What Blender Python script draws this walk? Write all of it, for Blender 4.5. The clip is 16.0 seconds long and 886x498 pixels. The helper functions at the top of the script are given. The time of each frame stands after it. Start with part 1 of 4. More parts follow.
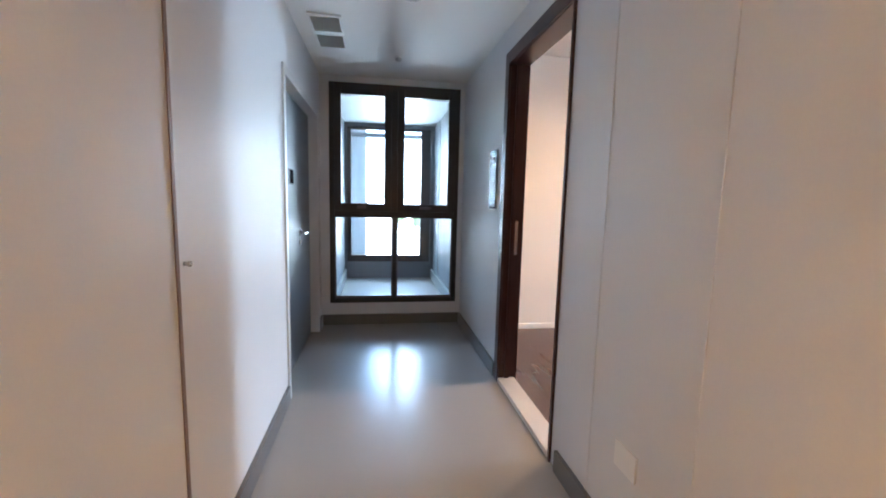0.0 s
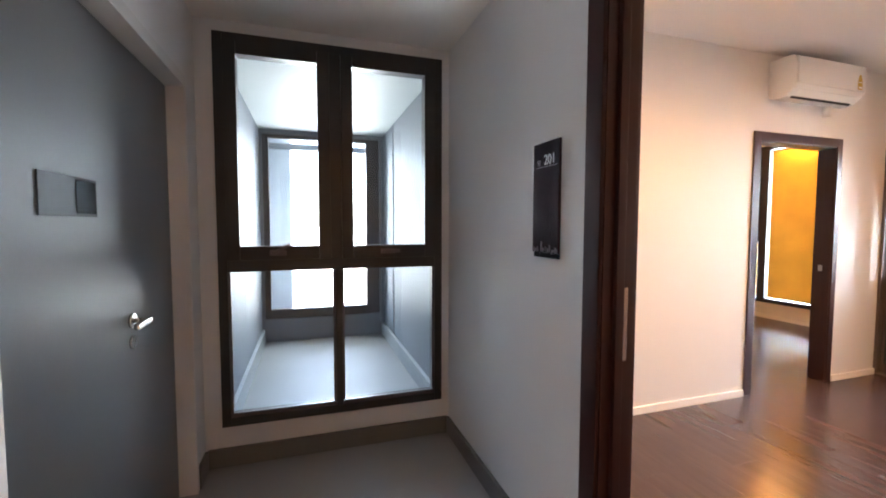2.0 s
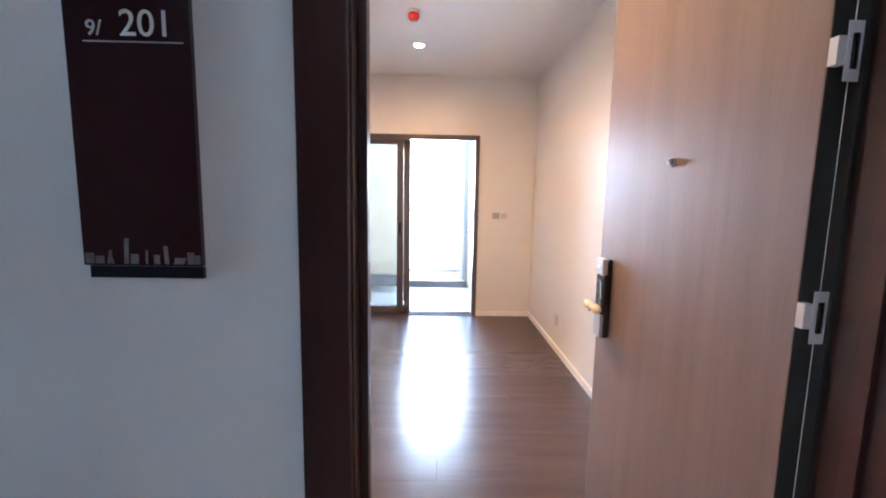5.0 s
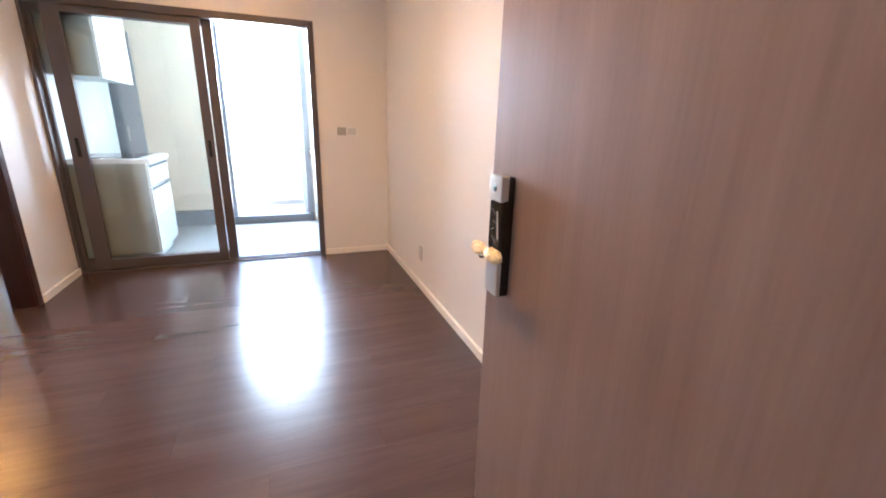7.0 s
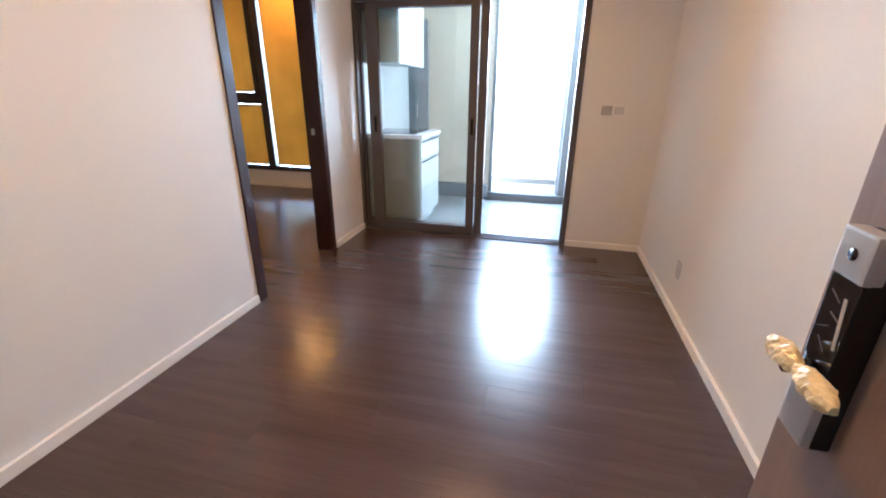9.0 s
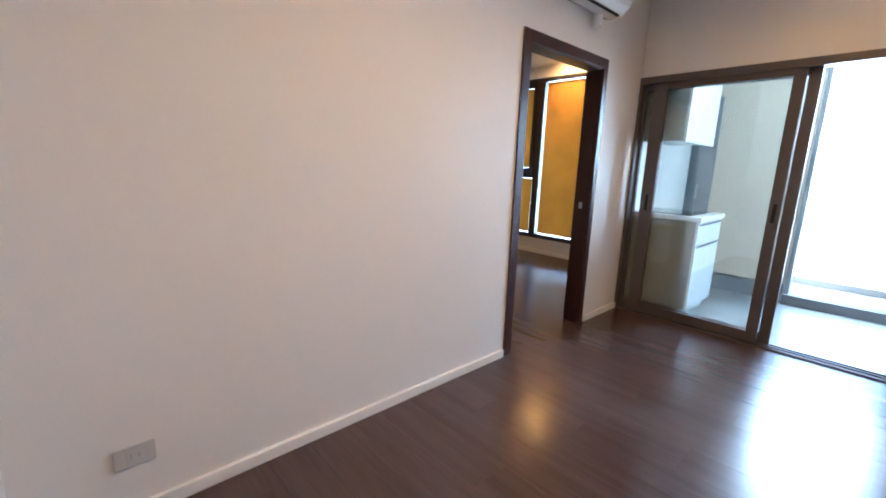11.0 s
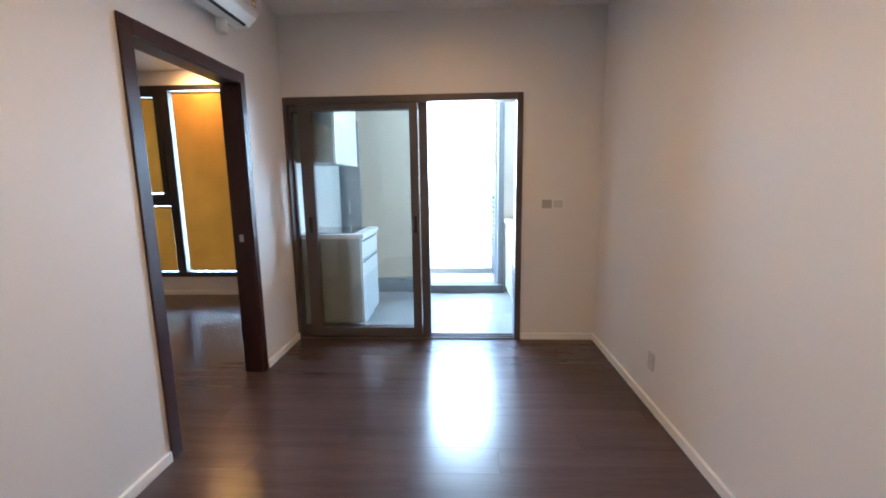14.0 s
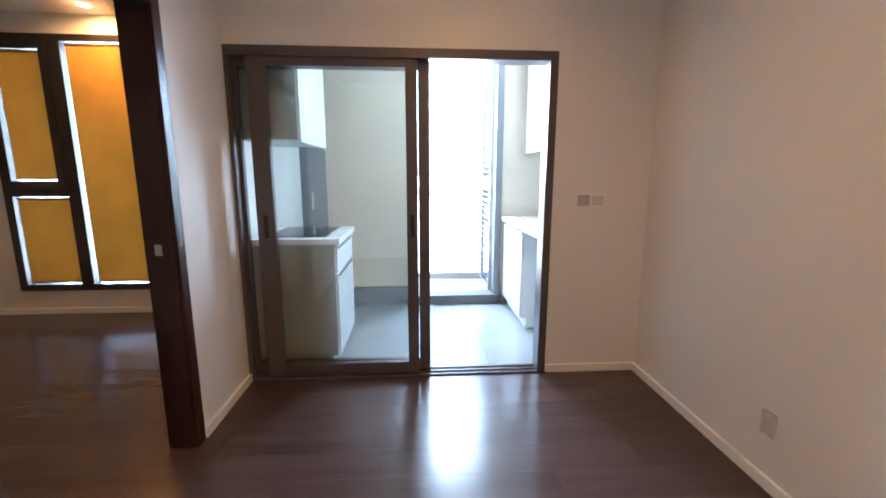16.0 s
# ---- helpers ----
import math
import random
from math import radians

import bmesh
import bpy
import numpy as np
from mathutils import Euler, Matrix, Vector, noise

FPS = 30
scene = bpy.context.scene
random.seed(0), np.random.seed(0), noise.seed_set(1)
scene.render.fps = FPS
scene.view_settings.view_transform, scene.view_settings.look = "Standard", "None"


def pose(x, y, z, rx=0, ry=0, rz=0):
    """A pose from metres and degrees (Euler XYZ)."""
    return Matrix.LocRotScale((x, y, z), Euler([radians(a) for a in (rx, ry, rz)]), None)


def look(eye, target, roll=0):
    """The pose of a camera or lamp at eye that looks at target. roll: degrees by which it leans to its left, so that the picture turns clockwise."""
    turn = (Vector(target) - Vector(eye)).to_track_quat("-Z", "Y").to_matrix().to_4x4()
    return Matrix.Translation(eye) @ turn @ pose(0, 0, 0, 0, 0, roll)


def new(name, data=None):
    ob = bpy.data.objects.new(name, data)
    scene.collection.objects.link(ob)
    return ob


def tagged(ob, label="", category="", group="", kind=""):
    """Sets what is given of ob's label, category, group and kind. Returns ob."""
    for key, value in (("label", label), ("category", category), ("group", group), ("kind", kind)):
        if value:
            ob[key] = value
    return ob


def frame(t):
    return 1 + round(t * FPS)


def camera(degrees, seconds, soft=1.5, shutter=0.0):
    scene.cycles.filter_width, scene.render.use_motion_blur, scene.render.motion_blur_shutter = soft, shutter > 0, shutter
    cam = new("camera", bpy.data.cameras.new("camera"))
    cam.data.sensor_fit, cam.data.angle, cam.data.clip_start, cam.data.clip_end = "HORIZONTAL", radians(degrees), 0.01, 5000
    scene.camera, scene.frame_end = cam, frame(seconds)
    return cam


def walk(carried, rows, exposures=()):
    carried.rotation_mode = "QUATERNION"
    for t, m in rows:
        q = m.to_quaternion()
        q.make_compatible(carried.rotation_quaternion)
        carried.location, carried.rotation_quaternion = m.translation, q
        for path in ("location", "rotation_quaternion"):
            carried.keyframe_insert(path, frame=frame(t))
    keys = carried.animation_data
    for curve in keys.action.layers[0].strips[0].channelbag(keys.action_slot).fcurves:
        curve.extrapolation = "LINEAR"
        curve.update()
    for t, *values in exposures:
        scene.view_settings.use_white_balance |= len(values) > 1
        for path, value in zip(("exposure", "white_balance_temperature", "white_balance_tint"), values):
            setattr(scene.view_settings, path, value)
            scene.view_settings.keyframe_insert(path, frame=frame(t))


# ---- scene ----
# ---- camera ----
cam = camera(93.6, 16.0, 1.9)
PATH = [
    (0, (0.449, 1.403, 1.293), (0.762, 3.363, 1.053), 1.4),
    (0.5, (0.436, 1.836, 1.318), (0.808, 3.784, 1.06), 0.1),
    (1, (0.41, 2.219, 1.328), (0.827, 4.16, 1.088), -0.7),
    (1.5, (0.378, 2.644, 1.321), (0.92, 4.562, 1.152), -0.7),
    (2, (0.453, 3.005, 1.343), (1.071, 4.904, 1.23), 0.1),
    (2.5, (0.445, 3.306, 1.342), (1.274, 5.125, 1.283), 1.2),
    (3, (0.429, 3.555, 1.369), (1.629, 5.154, 1.342), 1.9),
    (3.5, (0.52, 3.735, 1.375), (2.062, 5.009, 1.352), 2.3),
    (4, (0.575, 3.851, 1.374), (2.397, 4.673, 1.308), 1.7),
    (4.5, (0.615, 3.908, 1.367), (2.582, 4.239, 1.219), 1.3),
    (5, (0.661, 3.885, 1.351), (2.645, 3.846, 1.106), 1.0),
    (5.2, (0.69, 3.864, 1.344), (2.665, 3.733, 1.058), 0.9),
    (7.3, (1.464, 3.654, 1.228), (3.243, 2.95, 0.644), 1.6),
    (7.5, (1.539, 3.602, 1.222), (3.324, 2.954, 0.591), 1.6),
    (8, (1.69, 3.577, 1.233), (3.523, 3.164, 0.545), 2.1),
    (8.5, (1.737, 3.57, 1.268), (3.606, 3.578, 0.565), 1.7),
    (9, (1.672, 3.616, 1.277), (3.488, 4.065, 0.573), 0.6),
    (9.5, (1.628, 3.662, 1.286), (3.295, 4.507, 0.575), 0.7),
    (10, (1.586, 3.696, 1.208), (3.063, 4.871, 0.547), 0.3),
    (12.3, (1.623, 3.679, 1.363), (2.932, 5.179, 1.179), 0.7),
    (12.5, (1.616, 3.673, 1.35), (3.007, 5.101, 1.191), 0.2),
    (13, (1.686, 3.686, 1.348), (3.335, 4.805, 1.178), -0.2),
    (13.5, (1.795, 3.793, 1.36), (3.687, 4.395, 1.124), -0.6),
    (14, (1.901, 3.888, 1.338), (3.874, 3.984, 1.024), -0.8),
    (14.5, (2.102, 3.903, 1.303), (4.063, 3.742, 0.945), -0.7),
    (15, (2.293, 3.936, 1.319), (4.246, 3.711, 0.95), -0.3),
    (15.5, (2.531, 4.075, 1.326), (4.49, 3.884, 0.968), 0.2),
    (16, (2.768, 4.263, 1.315), (4.732, 4.133, 0.963), 0.1),
]

EXPOSURES = ((0.0, 5.75, 5150, 6), (1.0, 5.75, 5450, 8.5), (1.5, 5.60, 6200, 13.5), (2.0, 5.75, 6150, 13.5), (2.6, 5.80, 5750, 11.5), (4.0, 5.62, 5250, 8.5), (4.6, 5.62, 5020, 7), (5.2, 5.86, 5050, 7),
             (7.3, 5.52, 5250, 7.8), (9.0, 5.15, 5000, 4.6), (10.2, 5.0, 4740, 2.6), (12.3, 4.86, 4730, 1.0), (14.5, 4.70, 4730, 2.6), (16.0, 4.70, 5050, 5.4))
walk(cam, [(t, look(eye, target, roll)) for t, eye, target, roll in PATH], EXPOSURES)
SKY, LAMP, HALL = 0.06, 0.12, 0.30
BALCONY, ALCOVE, BEDROOM = 8.6, 1.8, 9.0


# ---- world, sun and lamps ----
world = bpy.data.worlds.new("world")
scene.world = world
world.use_nodes = True
wn = world.node_tree.nodes
sky = wn.new("ShaderNodeTexSky")
sky.sky_type, sky.sun_disc = "NISHITA", False
sky.sun_elevation, sky.sun_rotation = radians(72), radians(90)
sky.air_density, sky.dust_density = 1.0, 2.5
wn["Background"].inputs["Strength"].default_value = SKY
world.node_tree.links.new(sky.outputs["Color"], wn["Background"].inputs["Color"])


def lamp(name, kind, m, power, color, size=0.1, size_y=None, spread=None):
    data = bpy.data.lights.new(name, kind)
    data.energy, data.color = power, color
    if kind == "AREA":
        data.shape = "RECTANGLE" if size_y else "DISK"
        data.size = size
        if size_y:
            data.size_y = size_y
        if spread:
            data.spread = radians(spread)
    if kind == "POINT":
        data.shadow_soft_size = 0.04
    if kind == "SUN":
        data.angle = radians(0.53)
    ob = new(name, data)
    ob.matrix_world = m
    return ob


# sun from the far side of the balcony, high
lamp("sun", "SUN", look((10.25, 4.6, 10), (7.0, 4.0, 0)), 2.5, (1.0, 0.95, 0.86))
WARM = (1.0, 0.50, 0.18)
for n, (lx, ly, lz, power) in enumerate(((3.53, 4.04, 2.64, LAMP), (4.46, 4.05, 2.64, LAMP), (2.6, 4.04, 2.64, LAMP * 4.2),
                                         (5.0, 6.75, 2.64, LAMP * 2.2),
                                         )):
    lamp("downlight_lamp", "AREA", look((lx, ly, lz), (lx, ly, 0)), power, WARM, 0.09, None, 150)
lamp("downlight_lamp", "AREA", look((0.6, 0.6, 2.35), (0.6, 0.6, 0)), HALL, WARM, 0.09, None, 112)
lamp("downlight_lamp", "POINT", pose(6.60, 6.92, 2.60), LAMP * 0.4, WARM)
# the sky's light at the balcony opening, the alcove's end and the bedroom window
DAY = (0.90, 0.96, 1.0)
lamp("balcony_daylight", "AREA", look((7.72, 4.22, 1.97), (6.0, 4.22, 1.97)), BALCONY, DAY, 1.40, 1.25)
lamp("alcove_daylight", "AREA", look((0.86, 8.56, 1.50), (0.45, 7.0, 1.50)), ALCOVE, DAY, 0.85, 1.50)
lamp("bedroom_daylight", "AREA", look((7.25, 7.26, 1.36), (6.0, 7.26, 1.36)), BEDROOM, DAY, 1.40, 2.20)


# ---- materials ----
def material(name, color, rough=0.5, metal=0.0, vary=0.06, scale=6.0, fine=120.0, bump=0.0, stain=0.0, spec=0.5, coat=0.0, random_vary=0.0):
    """A surface with broad mottling, fine grain, an optional stain and relief."""
    m = bpy.data.materials.new(name)
    m.use_nodes = True
    n, ln = m.node_tree.nodes, m.node_tree.links
    b = n["Principled BSDF"]
    b.inputs["Roughness"].default_value = rough
    b.inputs["Metallic"].default_value = metal
    b.inputs["Specular IOR Level"].default_value = spec
    b.inputs["Coat Weight"].default_value = coat
    tc = n.new("ShaderNodeTexCoord")
    geo = n.new("ShaderNodeNewGeometry")
    big = n.new("ShaderNodeTexNoise")
    big.inputs["Scale"].default_value, big.inputs["Detail"].default_value = scale * 0.25, 5.0
    small = n.new("ShaderNodeTexNoise")
    small.inputs["Scale"].default_value, small.inputs["Detail"].default_value = fine, 3.0
    for tex in (big, small):
        ln.new(geo.outputs["Position"], tex.inputs["Vector"])
    mix = n.new("ShaderNodeMath")
    mix.operation = "MULTIPLY_ADD"
    mix.inputs[1].default_value, mix.inputs[2].default_value = 0.7, 0.0
    ln.new(big.outputs["Fac"], mix.inputs[0])
    add = n.new("ShaderNodeMath")
    add.operation = "MULTIPLY_ADD"
    add.inputs[1].default_value = 0.3
    ln.new(small.outputs["Fac"], add.inputs[0])
    ln.new(mix.outputs[0], add.inputs[2])
    ramp = n.new("ShaderNodeValToRGB")
    lo = [max(0.0, c * (1 - vary * 2 - stain)) for c in color]
    hi = [min(1.0, c * (1 + vary * 1.5)) for c in color]
    ramp.color_ramp.elements[0].position, ramp.color_ramp.elements[1].position = 0.3, 0.7
    ramp.color_ramp.elements[0].color, ramp.color_ramp.elements[1].color = (*lo, 1), (*hi, 1)
    ln.new(add.outputs[0], ramp.inputs["Fac"])
    out = ramp.outputs["Color"]
    if random_vary:
        info = n.new("ShaderNodeObjectInfo")
        hsv = n.new("ShaderNodeHueSaturation")
        ma = n.new("ShaderNodeMath")
        ma.operation = "MULTIPLY_ADD"
        ma.inputs[1].default_value, ma.inputs[2].default_value = random_vary, 1 - random_vary / 2
        ln.new(info.outputs["Random"], ma.inputs[0])
        ln.new(ma.outputs[0], hsv.inputs["Value"])
        ln.new(out, hsv.inputs["Color"])
        out = hsv.outputs["Color"]
    ln.new(out, b.inputs["Base Color"])
    rr = n.new("ShaderNodeMath")
    rr.operation = "MULTIPLY_ADD"
    rr.inputs[1].default_value, rr.inputs[2].default_value = rough * 0.4, rough * 0.8
    ln.new(big.outputs["Fac"], rr.inputs[0])
    ln.new(rr.outputs[0], b.inputs["Roughness"])
    if bump:
        bp = n.new("ShaderNodeBump")
        bp.inputs["Strength"].default_value, bp.inputs["Distance"].default_value = bump, 0.002
        ln.new(small.outputs["Fac"], bp.inputs["Height"])
        ln.new(bp.outputs["Normal"], b.inputs["Normal"])
    return m


def wood(name, dark, light, along="y", rough=0.3, random_vary=0.0, grain=1.0, bump=0.15, spec=0.5):
    """Wood grain stretched along an axis."""
    m = bpy.data.materials.new(name)
    m.use_nodes = True
    n, ln = m.node_tree.nodes, m.node_tree.links
    b = n["Principled BSDF"]
    b.inputs["Specular IOR Level"].default_value = spec
    geo = n.new("ShaderNodeNewGeometry")
    mp = n.new("ShaderNodeMapping")
    mp.inputs["Scale"].default_value = {"x": (0.8, 14, 14), "y": (14, 0.8, 14), "z": (14, 14, 0.8)}[along]
    ln.new(geo.outputs["Position"], mp.inputs["Vector"])
    vec = mp.outputs["Vector"]
    info = n.new("ShaderNodeObjectInfo")
    if random_vary:
        sh = n.new("ShaderNodeVectorMath")
        sh.operation = "MULTIPLY_ADD"
        sh.inputs[1].default_value, sh.inputs[2].default_value = (1, 1, 1), (0, 0, 0)
        cx = n.new("ShaderNodeCombineXYZ")
        mu = n.new("ShaderNodeMath")
        mu.operation = "MULTIPLY"
        mu.inputs[1].default_value = 37.0
        ln.new(info.outputs["Random"], mu.inputs[0])
        for k in range(3):
            ln.new(mu.outputs[0], cx.inputs[k])
        ln.new(vec, sh.inputs[0])
        ln.new(cx.outputs[0], sh.inputs[2])
        vec = sh.outputs[0]
    a = n.new("ShaderNodeTexNoise")
    a.inputs["Scale"].default_value, a.inputs["Detail"].default_value, a.inputs["Distortion"].default_value = grain, 6.0, 0.6
    f = n.new("ShaderNodeTexNoise")
    f.inputs["Scale"].default_value, f.inputs["Detail"].default_value = grain * 9, 3.0
    ln.new(vec, a.inputs["Vector"])
    ln.new(vec, f.inputs["Vector"])
    add = n.new("ShaderNodeMath")
    add.operation = "MULTIPLY_ADD"
    add.inputs[1].default_value = 0.3
    ln.new(f.outputs["Fac"], add.inputs[0])
    sc = n.new("ShaderNodeMath")
    sc.operation = "MULTIPLY"
    sc.inputs[1].default_value = 0.7
    ln.new(a.outputs["Fac"], sc.inputs[0])
    ln.new(sc.outputs[0], add.inputs[2])
    ramp = n.new("ShaderNodeValToRGB")
    ramp.color_ramp.elements[0].position, ramp.color_ramp.elements[1].position = 0.3, 0.68
    ramp.color_ramp.elements[0].color, ramp.color_ramp.elements[1].color = (*dark, 1), (*light, 1)
    ln.new(add.outputs[0], ramp.inputs["Fac"])
    out = ramp.outputs["Color"]
    if random_vary:
        hsv = n.new("ShaderNodeHueSaturation")
        ma = n.new("ShaderNodeMath")
        ma.operation = "MULTIPLY_ADD"
        ma.inputs[1].default_value, ma.inputs[2].default_value = random_vary, 1 - random_vary / 2
        ln.new(info.outputs["Random"], ma.inputs[0])
        ln.new(ma.outputs[0], hsv.inputs["Value"])
        ln.new(out, hsv.inputs["Color"])
        out = hsv.outputs["Color"]
    ln.new(out, b.inputs["Base Color"])
    rr = n.new("ShaderNodeMath")
    rr.operation = "MULTIPLY_ADD"
    rr.inputs[1].default_value, rr.inputs[2].default_value = rough * 0.3, rough * 0.85
    ln.new(a.outputs["Fac"], rr.inputs[0])
    ln.new(rr.outputs[0], b.inputs["Roughness"])
    bp = n.new("ShaderNodeBump")
    bp.inputs["Strength"].default_value, bp.inputs["Distance"].default_value = bump, 0.0008
    ln.new(f.outputs["Fac"], bp.inputs["Height"])
    ln.new(bp.outputs["Normal"], b.inputs["Normal"])
    return m


def glass_material(name, tint=(0.96, 0.975, 0.97)):
    """Clear flat glass: mostly let through, with a true surface reflection."""
    m = bpy.data.materials.new(name)
    m.use_nodes = True
    n, ln = m.node_tree.nodes, m.node_tree.links
    n.remove(n["Principled BSDF"])
    tr = n.new("ShaderNodeBsdfTransparent")
    tr.inputs["Color"].default_value = (*tint, 1)
    gl = n.new("ShaderNodeBsdfGlossy")
    gl.inputs["Roughness"].default_value = 0.01
    fr = n.new("ShaderNodeFresnel")
    fr.inputs["IOR"].default_value = 1.5
    mx = n.new("ShaderNodeMixShader")
    ln.new(fr.outputs[0], mx.inputs[0])
    ln.new(tr.outputs[0], mx.inputs[1])
    ln.new(gl.outputs[0], mx.inputs[2])
    ln.new(mx.outputs[0], n["Material Output"].inputs["Surface"])
    return m


def cloth_material(name, color):
    """A woven blind that lets daylight glow through."""
    m = bpy.data.materials.new(name)
    m.use_nodes = True
    n, ln = m.node_tree.nodes, m.node_tree.links
    n.remove(n["Principled BSDF"])
    geo = n.new("ShaderNodeNewGeometry")
    nz = n.new("ShaderNodeTexNoise")
    nz.inputs["Scale"].default_value, nz.inputs["Detail"].default_value = 1.6, 4
    fine = n.new("ShaderNodeTexNoise")
    fine.inputs["Scale"].default_value = 260
    ln.new(geo.outputs["Position"], nz.inputs["Vector"])
    ln.new(geo.outputs["Position"], fine.inputs["Vector"])
    ramp = n.new("ShaderNodeValToRGB")
    ramp.color_ramp.elements[0].position, ramp.color_ramp.elements[1].position = 0.3, 0.7
    ramp.color_ramp.elements[0].color = (*[c * 0.85 for c in color], 1)
    ramp.color_ramp.elements[1].color = (*[min(1, c * 1.12) for c in color], 1)
    ln.new(nz.outputs["Fac"], ramp.inputs["Fac"])
    tl = n.new("ShaderNodeBsdfTranslucent")
    df = n.new("ShaderNodeBsdfDiffuse")
    mx = n.new("ShaderNodeMixShader")
    mx.inputs[0].default_value = 0.011
    bp = n.new("ShaderNodeBump")
    bp.inputs["Strength"].default_value, bp.inputs["Distance"].default_value = 0.3, 0.001
    ln.new(fine.outputs["Fac"], bp.inputs["Height"])
    for s in (tl, df):
        ln.new(ramp.outputs["Color"], s.inputs["Color"])
        ln.new(bp.outputs["Normal"], s.inputs["Normal"])
    ln.new(df.outputs[0], mx.inputs[1])
    ln.new(tl.outputs[0], mx.inputs[2])
    ln.new(mx.outputs[0], n["Material Output"].inputs["Surface"])
    return m


def glow_material(name, color, strength):
    m = bpy.data.materials.new(name)
    m.use_nodes = True
    b = m.node_tree.nodes["Principled BSDF"]
    b.inputs["Base Color"].default_value = (0.9, 0.9, 0.9, 1)
    b.inputs["Emission Color"].default_value = (*color, 1)
    b.inputs["Emission Strength"].default_value = strength
    return m


M_WALL = material("wall_paint", (0.78, 0.77, 0.745), 0.6, vary=0.015, scale=3, fine=160, bump=0.06)
M_HALL = material("hall_paint", (0.70, 0.71, 0.72), 0.55, vary=0.02, scale=3, fine=160, bump=0.06)
M_CEIL = material("ceiling_paint", (0.80, 0.79, 0.77), 0.7, vary=0.012, scale=3, fine=160, bump=0.04)
M_BASE = material("skirting_paint", (0.86, 0.84, 0.80), 0.4, vary=0.02, scale=8)
M_PLANK = wood("dark_laminate", (0.056, 0.0350, 0.0335), (0.090, 0.0585, 0.0560), "y", 0.235, 0.06, 0.7, 0.012, 0.5)
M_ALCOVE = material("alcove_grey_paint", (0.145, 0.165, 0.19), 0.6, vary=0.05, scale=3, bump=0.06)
M_ALCOVE2 = material("alcove_pale_paint", (0.42, 0.46, 0.45), 0.6, vary=0.03, scale=3, bump=0.06)
M_ALCFLOOR = material("matte_grey_tile", (0.23, 0.245, 0.25), 0.55, vary=0.09, scale=7, fine=30)
M_ALCBASE = material("pale_tile_skirting", (0.30, 0.33, 0.34), 0.5, vary=0.05, scale=6)
M_FIN = material("blue_grey_render", (0.33, 0.375, 0.43), 0.7, vary=0.05, scale=2)
M_HALLFLOOR = material("grey_floor_tile", (0.34, 0.34, 0.33), 0.235, vary=0.018, scale=2.0, spec=0.38)
M_HALLBASE = material("grey_tile_skirting", (0.14, 0.135, 0.13), 0.37, vary=0.05, scale=9)
M_KITFLOOR = material("kitchen_floor_tile", (0.33, 0.34, 0.34), 0.235, vary=0.09, scale=7, fine=40, bump=0.02)
M_GROUT = material("tile_grout", (0.30, 0.30, 0.29), 0.8, vary=0.05)
M_MAHOGANY = wood("mahogany_frame", (0.021, 0.0060, 0.0052), (0.047, 0.0135, 0.0115), "z", 0.34, 0, 0.8, 0.1)
M_LEAF = wood("brown_laminate_leaf", (0.190, 0.136, 0.122), (0.252, 0.187, 0.171), "z", 0.50, 0, 1.0, 0.12, 0.35)
M_DARKALU = material("dark_bronze_aluminium", (0.026, 0.023, 0.024), 0.38, 0.0, vary=0.05, fine=300)
M_GREYALU = material("taupe_aluminium", (0.108, 0.094, 0.096), 0.37, 0.15, vary=0.03, fine=400)
M_STEEL = material("brushed_steel", (0.62, 0.61, 0.60), 0.22, 1.0, vary=0.05, fine=300)
M_HINGE = material("satin_hinge_steel", (0.66, 0.66, 0.68), 0.5, 0.0, vary=0.04, fine=300)
M_CAP = material("satin_silver_cap", (0.60, 0.59, 0.58), 0.38, 0.7, vary=0.03, fine=300)
M_BLACK = material("black_plastic", (0.012, 0.012, 0.013), 0.22, vary=0.1)
M_WHITE = material("white_plastic", (0.82, 0.82, 0.80), 0.36, vary=0.01)
M_GREYPL = material("grey_plastic", (0.42, 0.42, 0.42), 0.35, vary=0.03)
M_RED = material("red_plastic", (0.55, 0.03, 0.02), 0.35, vary=0.05)
M_GREYDOOR = material("grey_door_paint", (0.27, 0.29, 0.31), 0.42, vary=0.03, scale=4)
M_OPENING = material("pale_opening_frame", (0.24, 0.245, 0.25), 0.45, vary=0.03)
M_FIRE = material("fire_door_paint", (0.155, 0.17, 0.185), 0.42, vary=0.03, scale=4)
M_FRAMEPAINT = material("light_frame_paint", (0.62, 0.63, 0.62), 0.4, vary=0.03)
M_SIGN = material("maroon_acrylic", (0.030, 0.011, 0.016), 0.16, vary=0.06)
M_SIGNLOW = material("navy_acrylic", (0.012, 0.014, 0.028), 0.2, vary=0.06)
M_SILVER = material("silver_print", (0.72, 0.72, 0.72), 0.35, 0.4, vary=0.03)
M_PRINT = material("dull_silver_print", (0.40, 0.40, 0.42), 0.4, 0.2, vary=0.08, fine=400)
M_MOTIF = material("faded_print", (0.17, 0.145, 0.155), 0.4, vary=0.25, scale=120, fine=300)
M_STONE = material("pale_stone", (0.66, 0.64, 0.60), 0.35, vary=0.06, scale=12)
M_CAB = material("gloss_white_laminate", (0.78, 0.79, 0.78), 0.14, vary=0.01)
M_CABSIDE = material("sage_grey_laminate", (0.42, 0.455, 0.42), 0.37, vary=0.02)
M_TOP = material("white_worktop", (0.80, 0.80, 0.79), 0.21, vary=0.02, fine=200)
M_HOB = material("hob_glass", (0.02, 0.02, 0.022), 0.06, vary=0.05)
M_TILEWALL = material("backsplash_panel", (0.80, 0.81, 0.80), 0.12, vary=0.01)
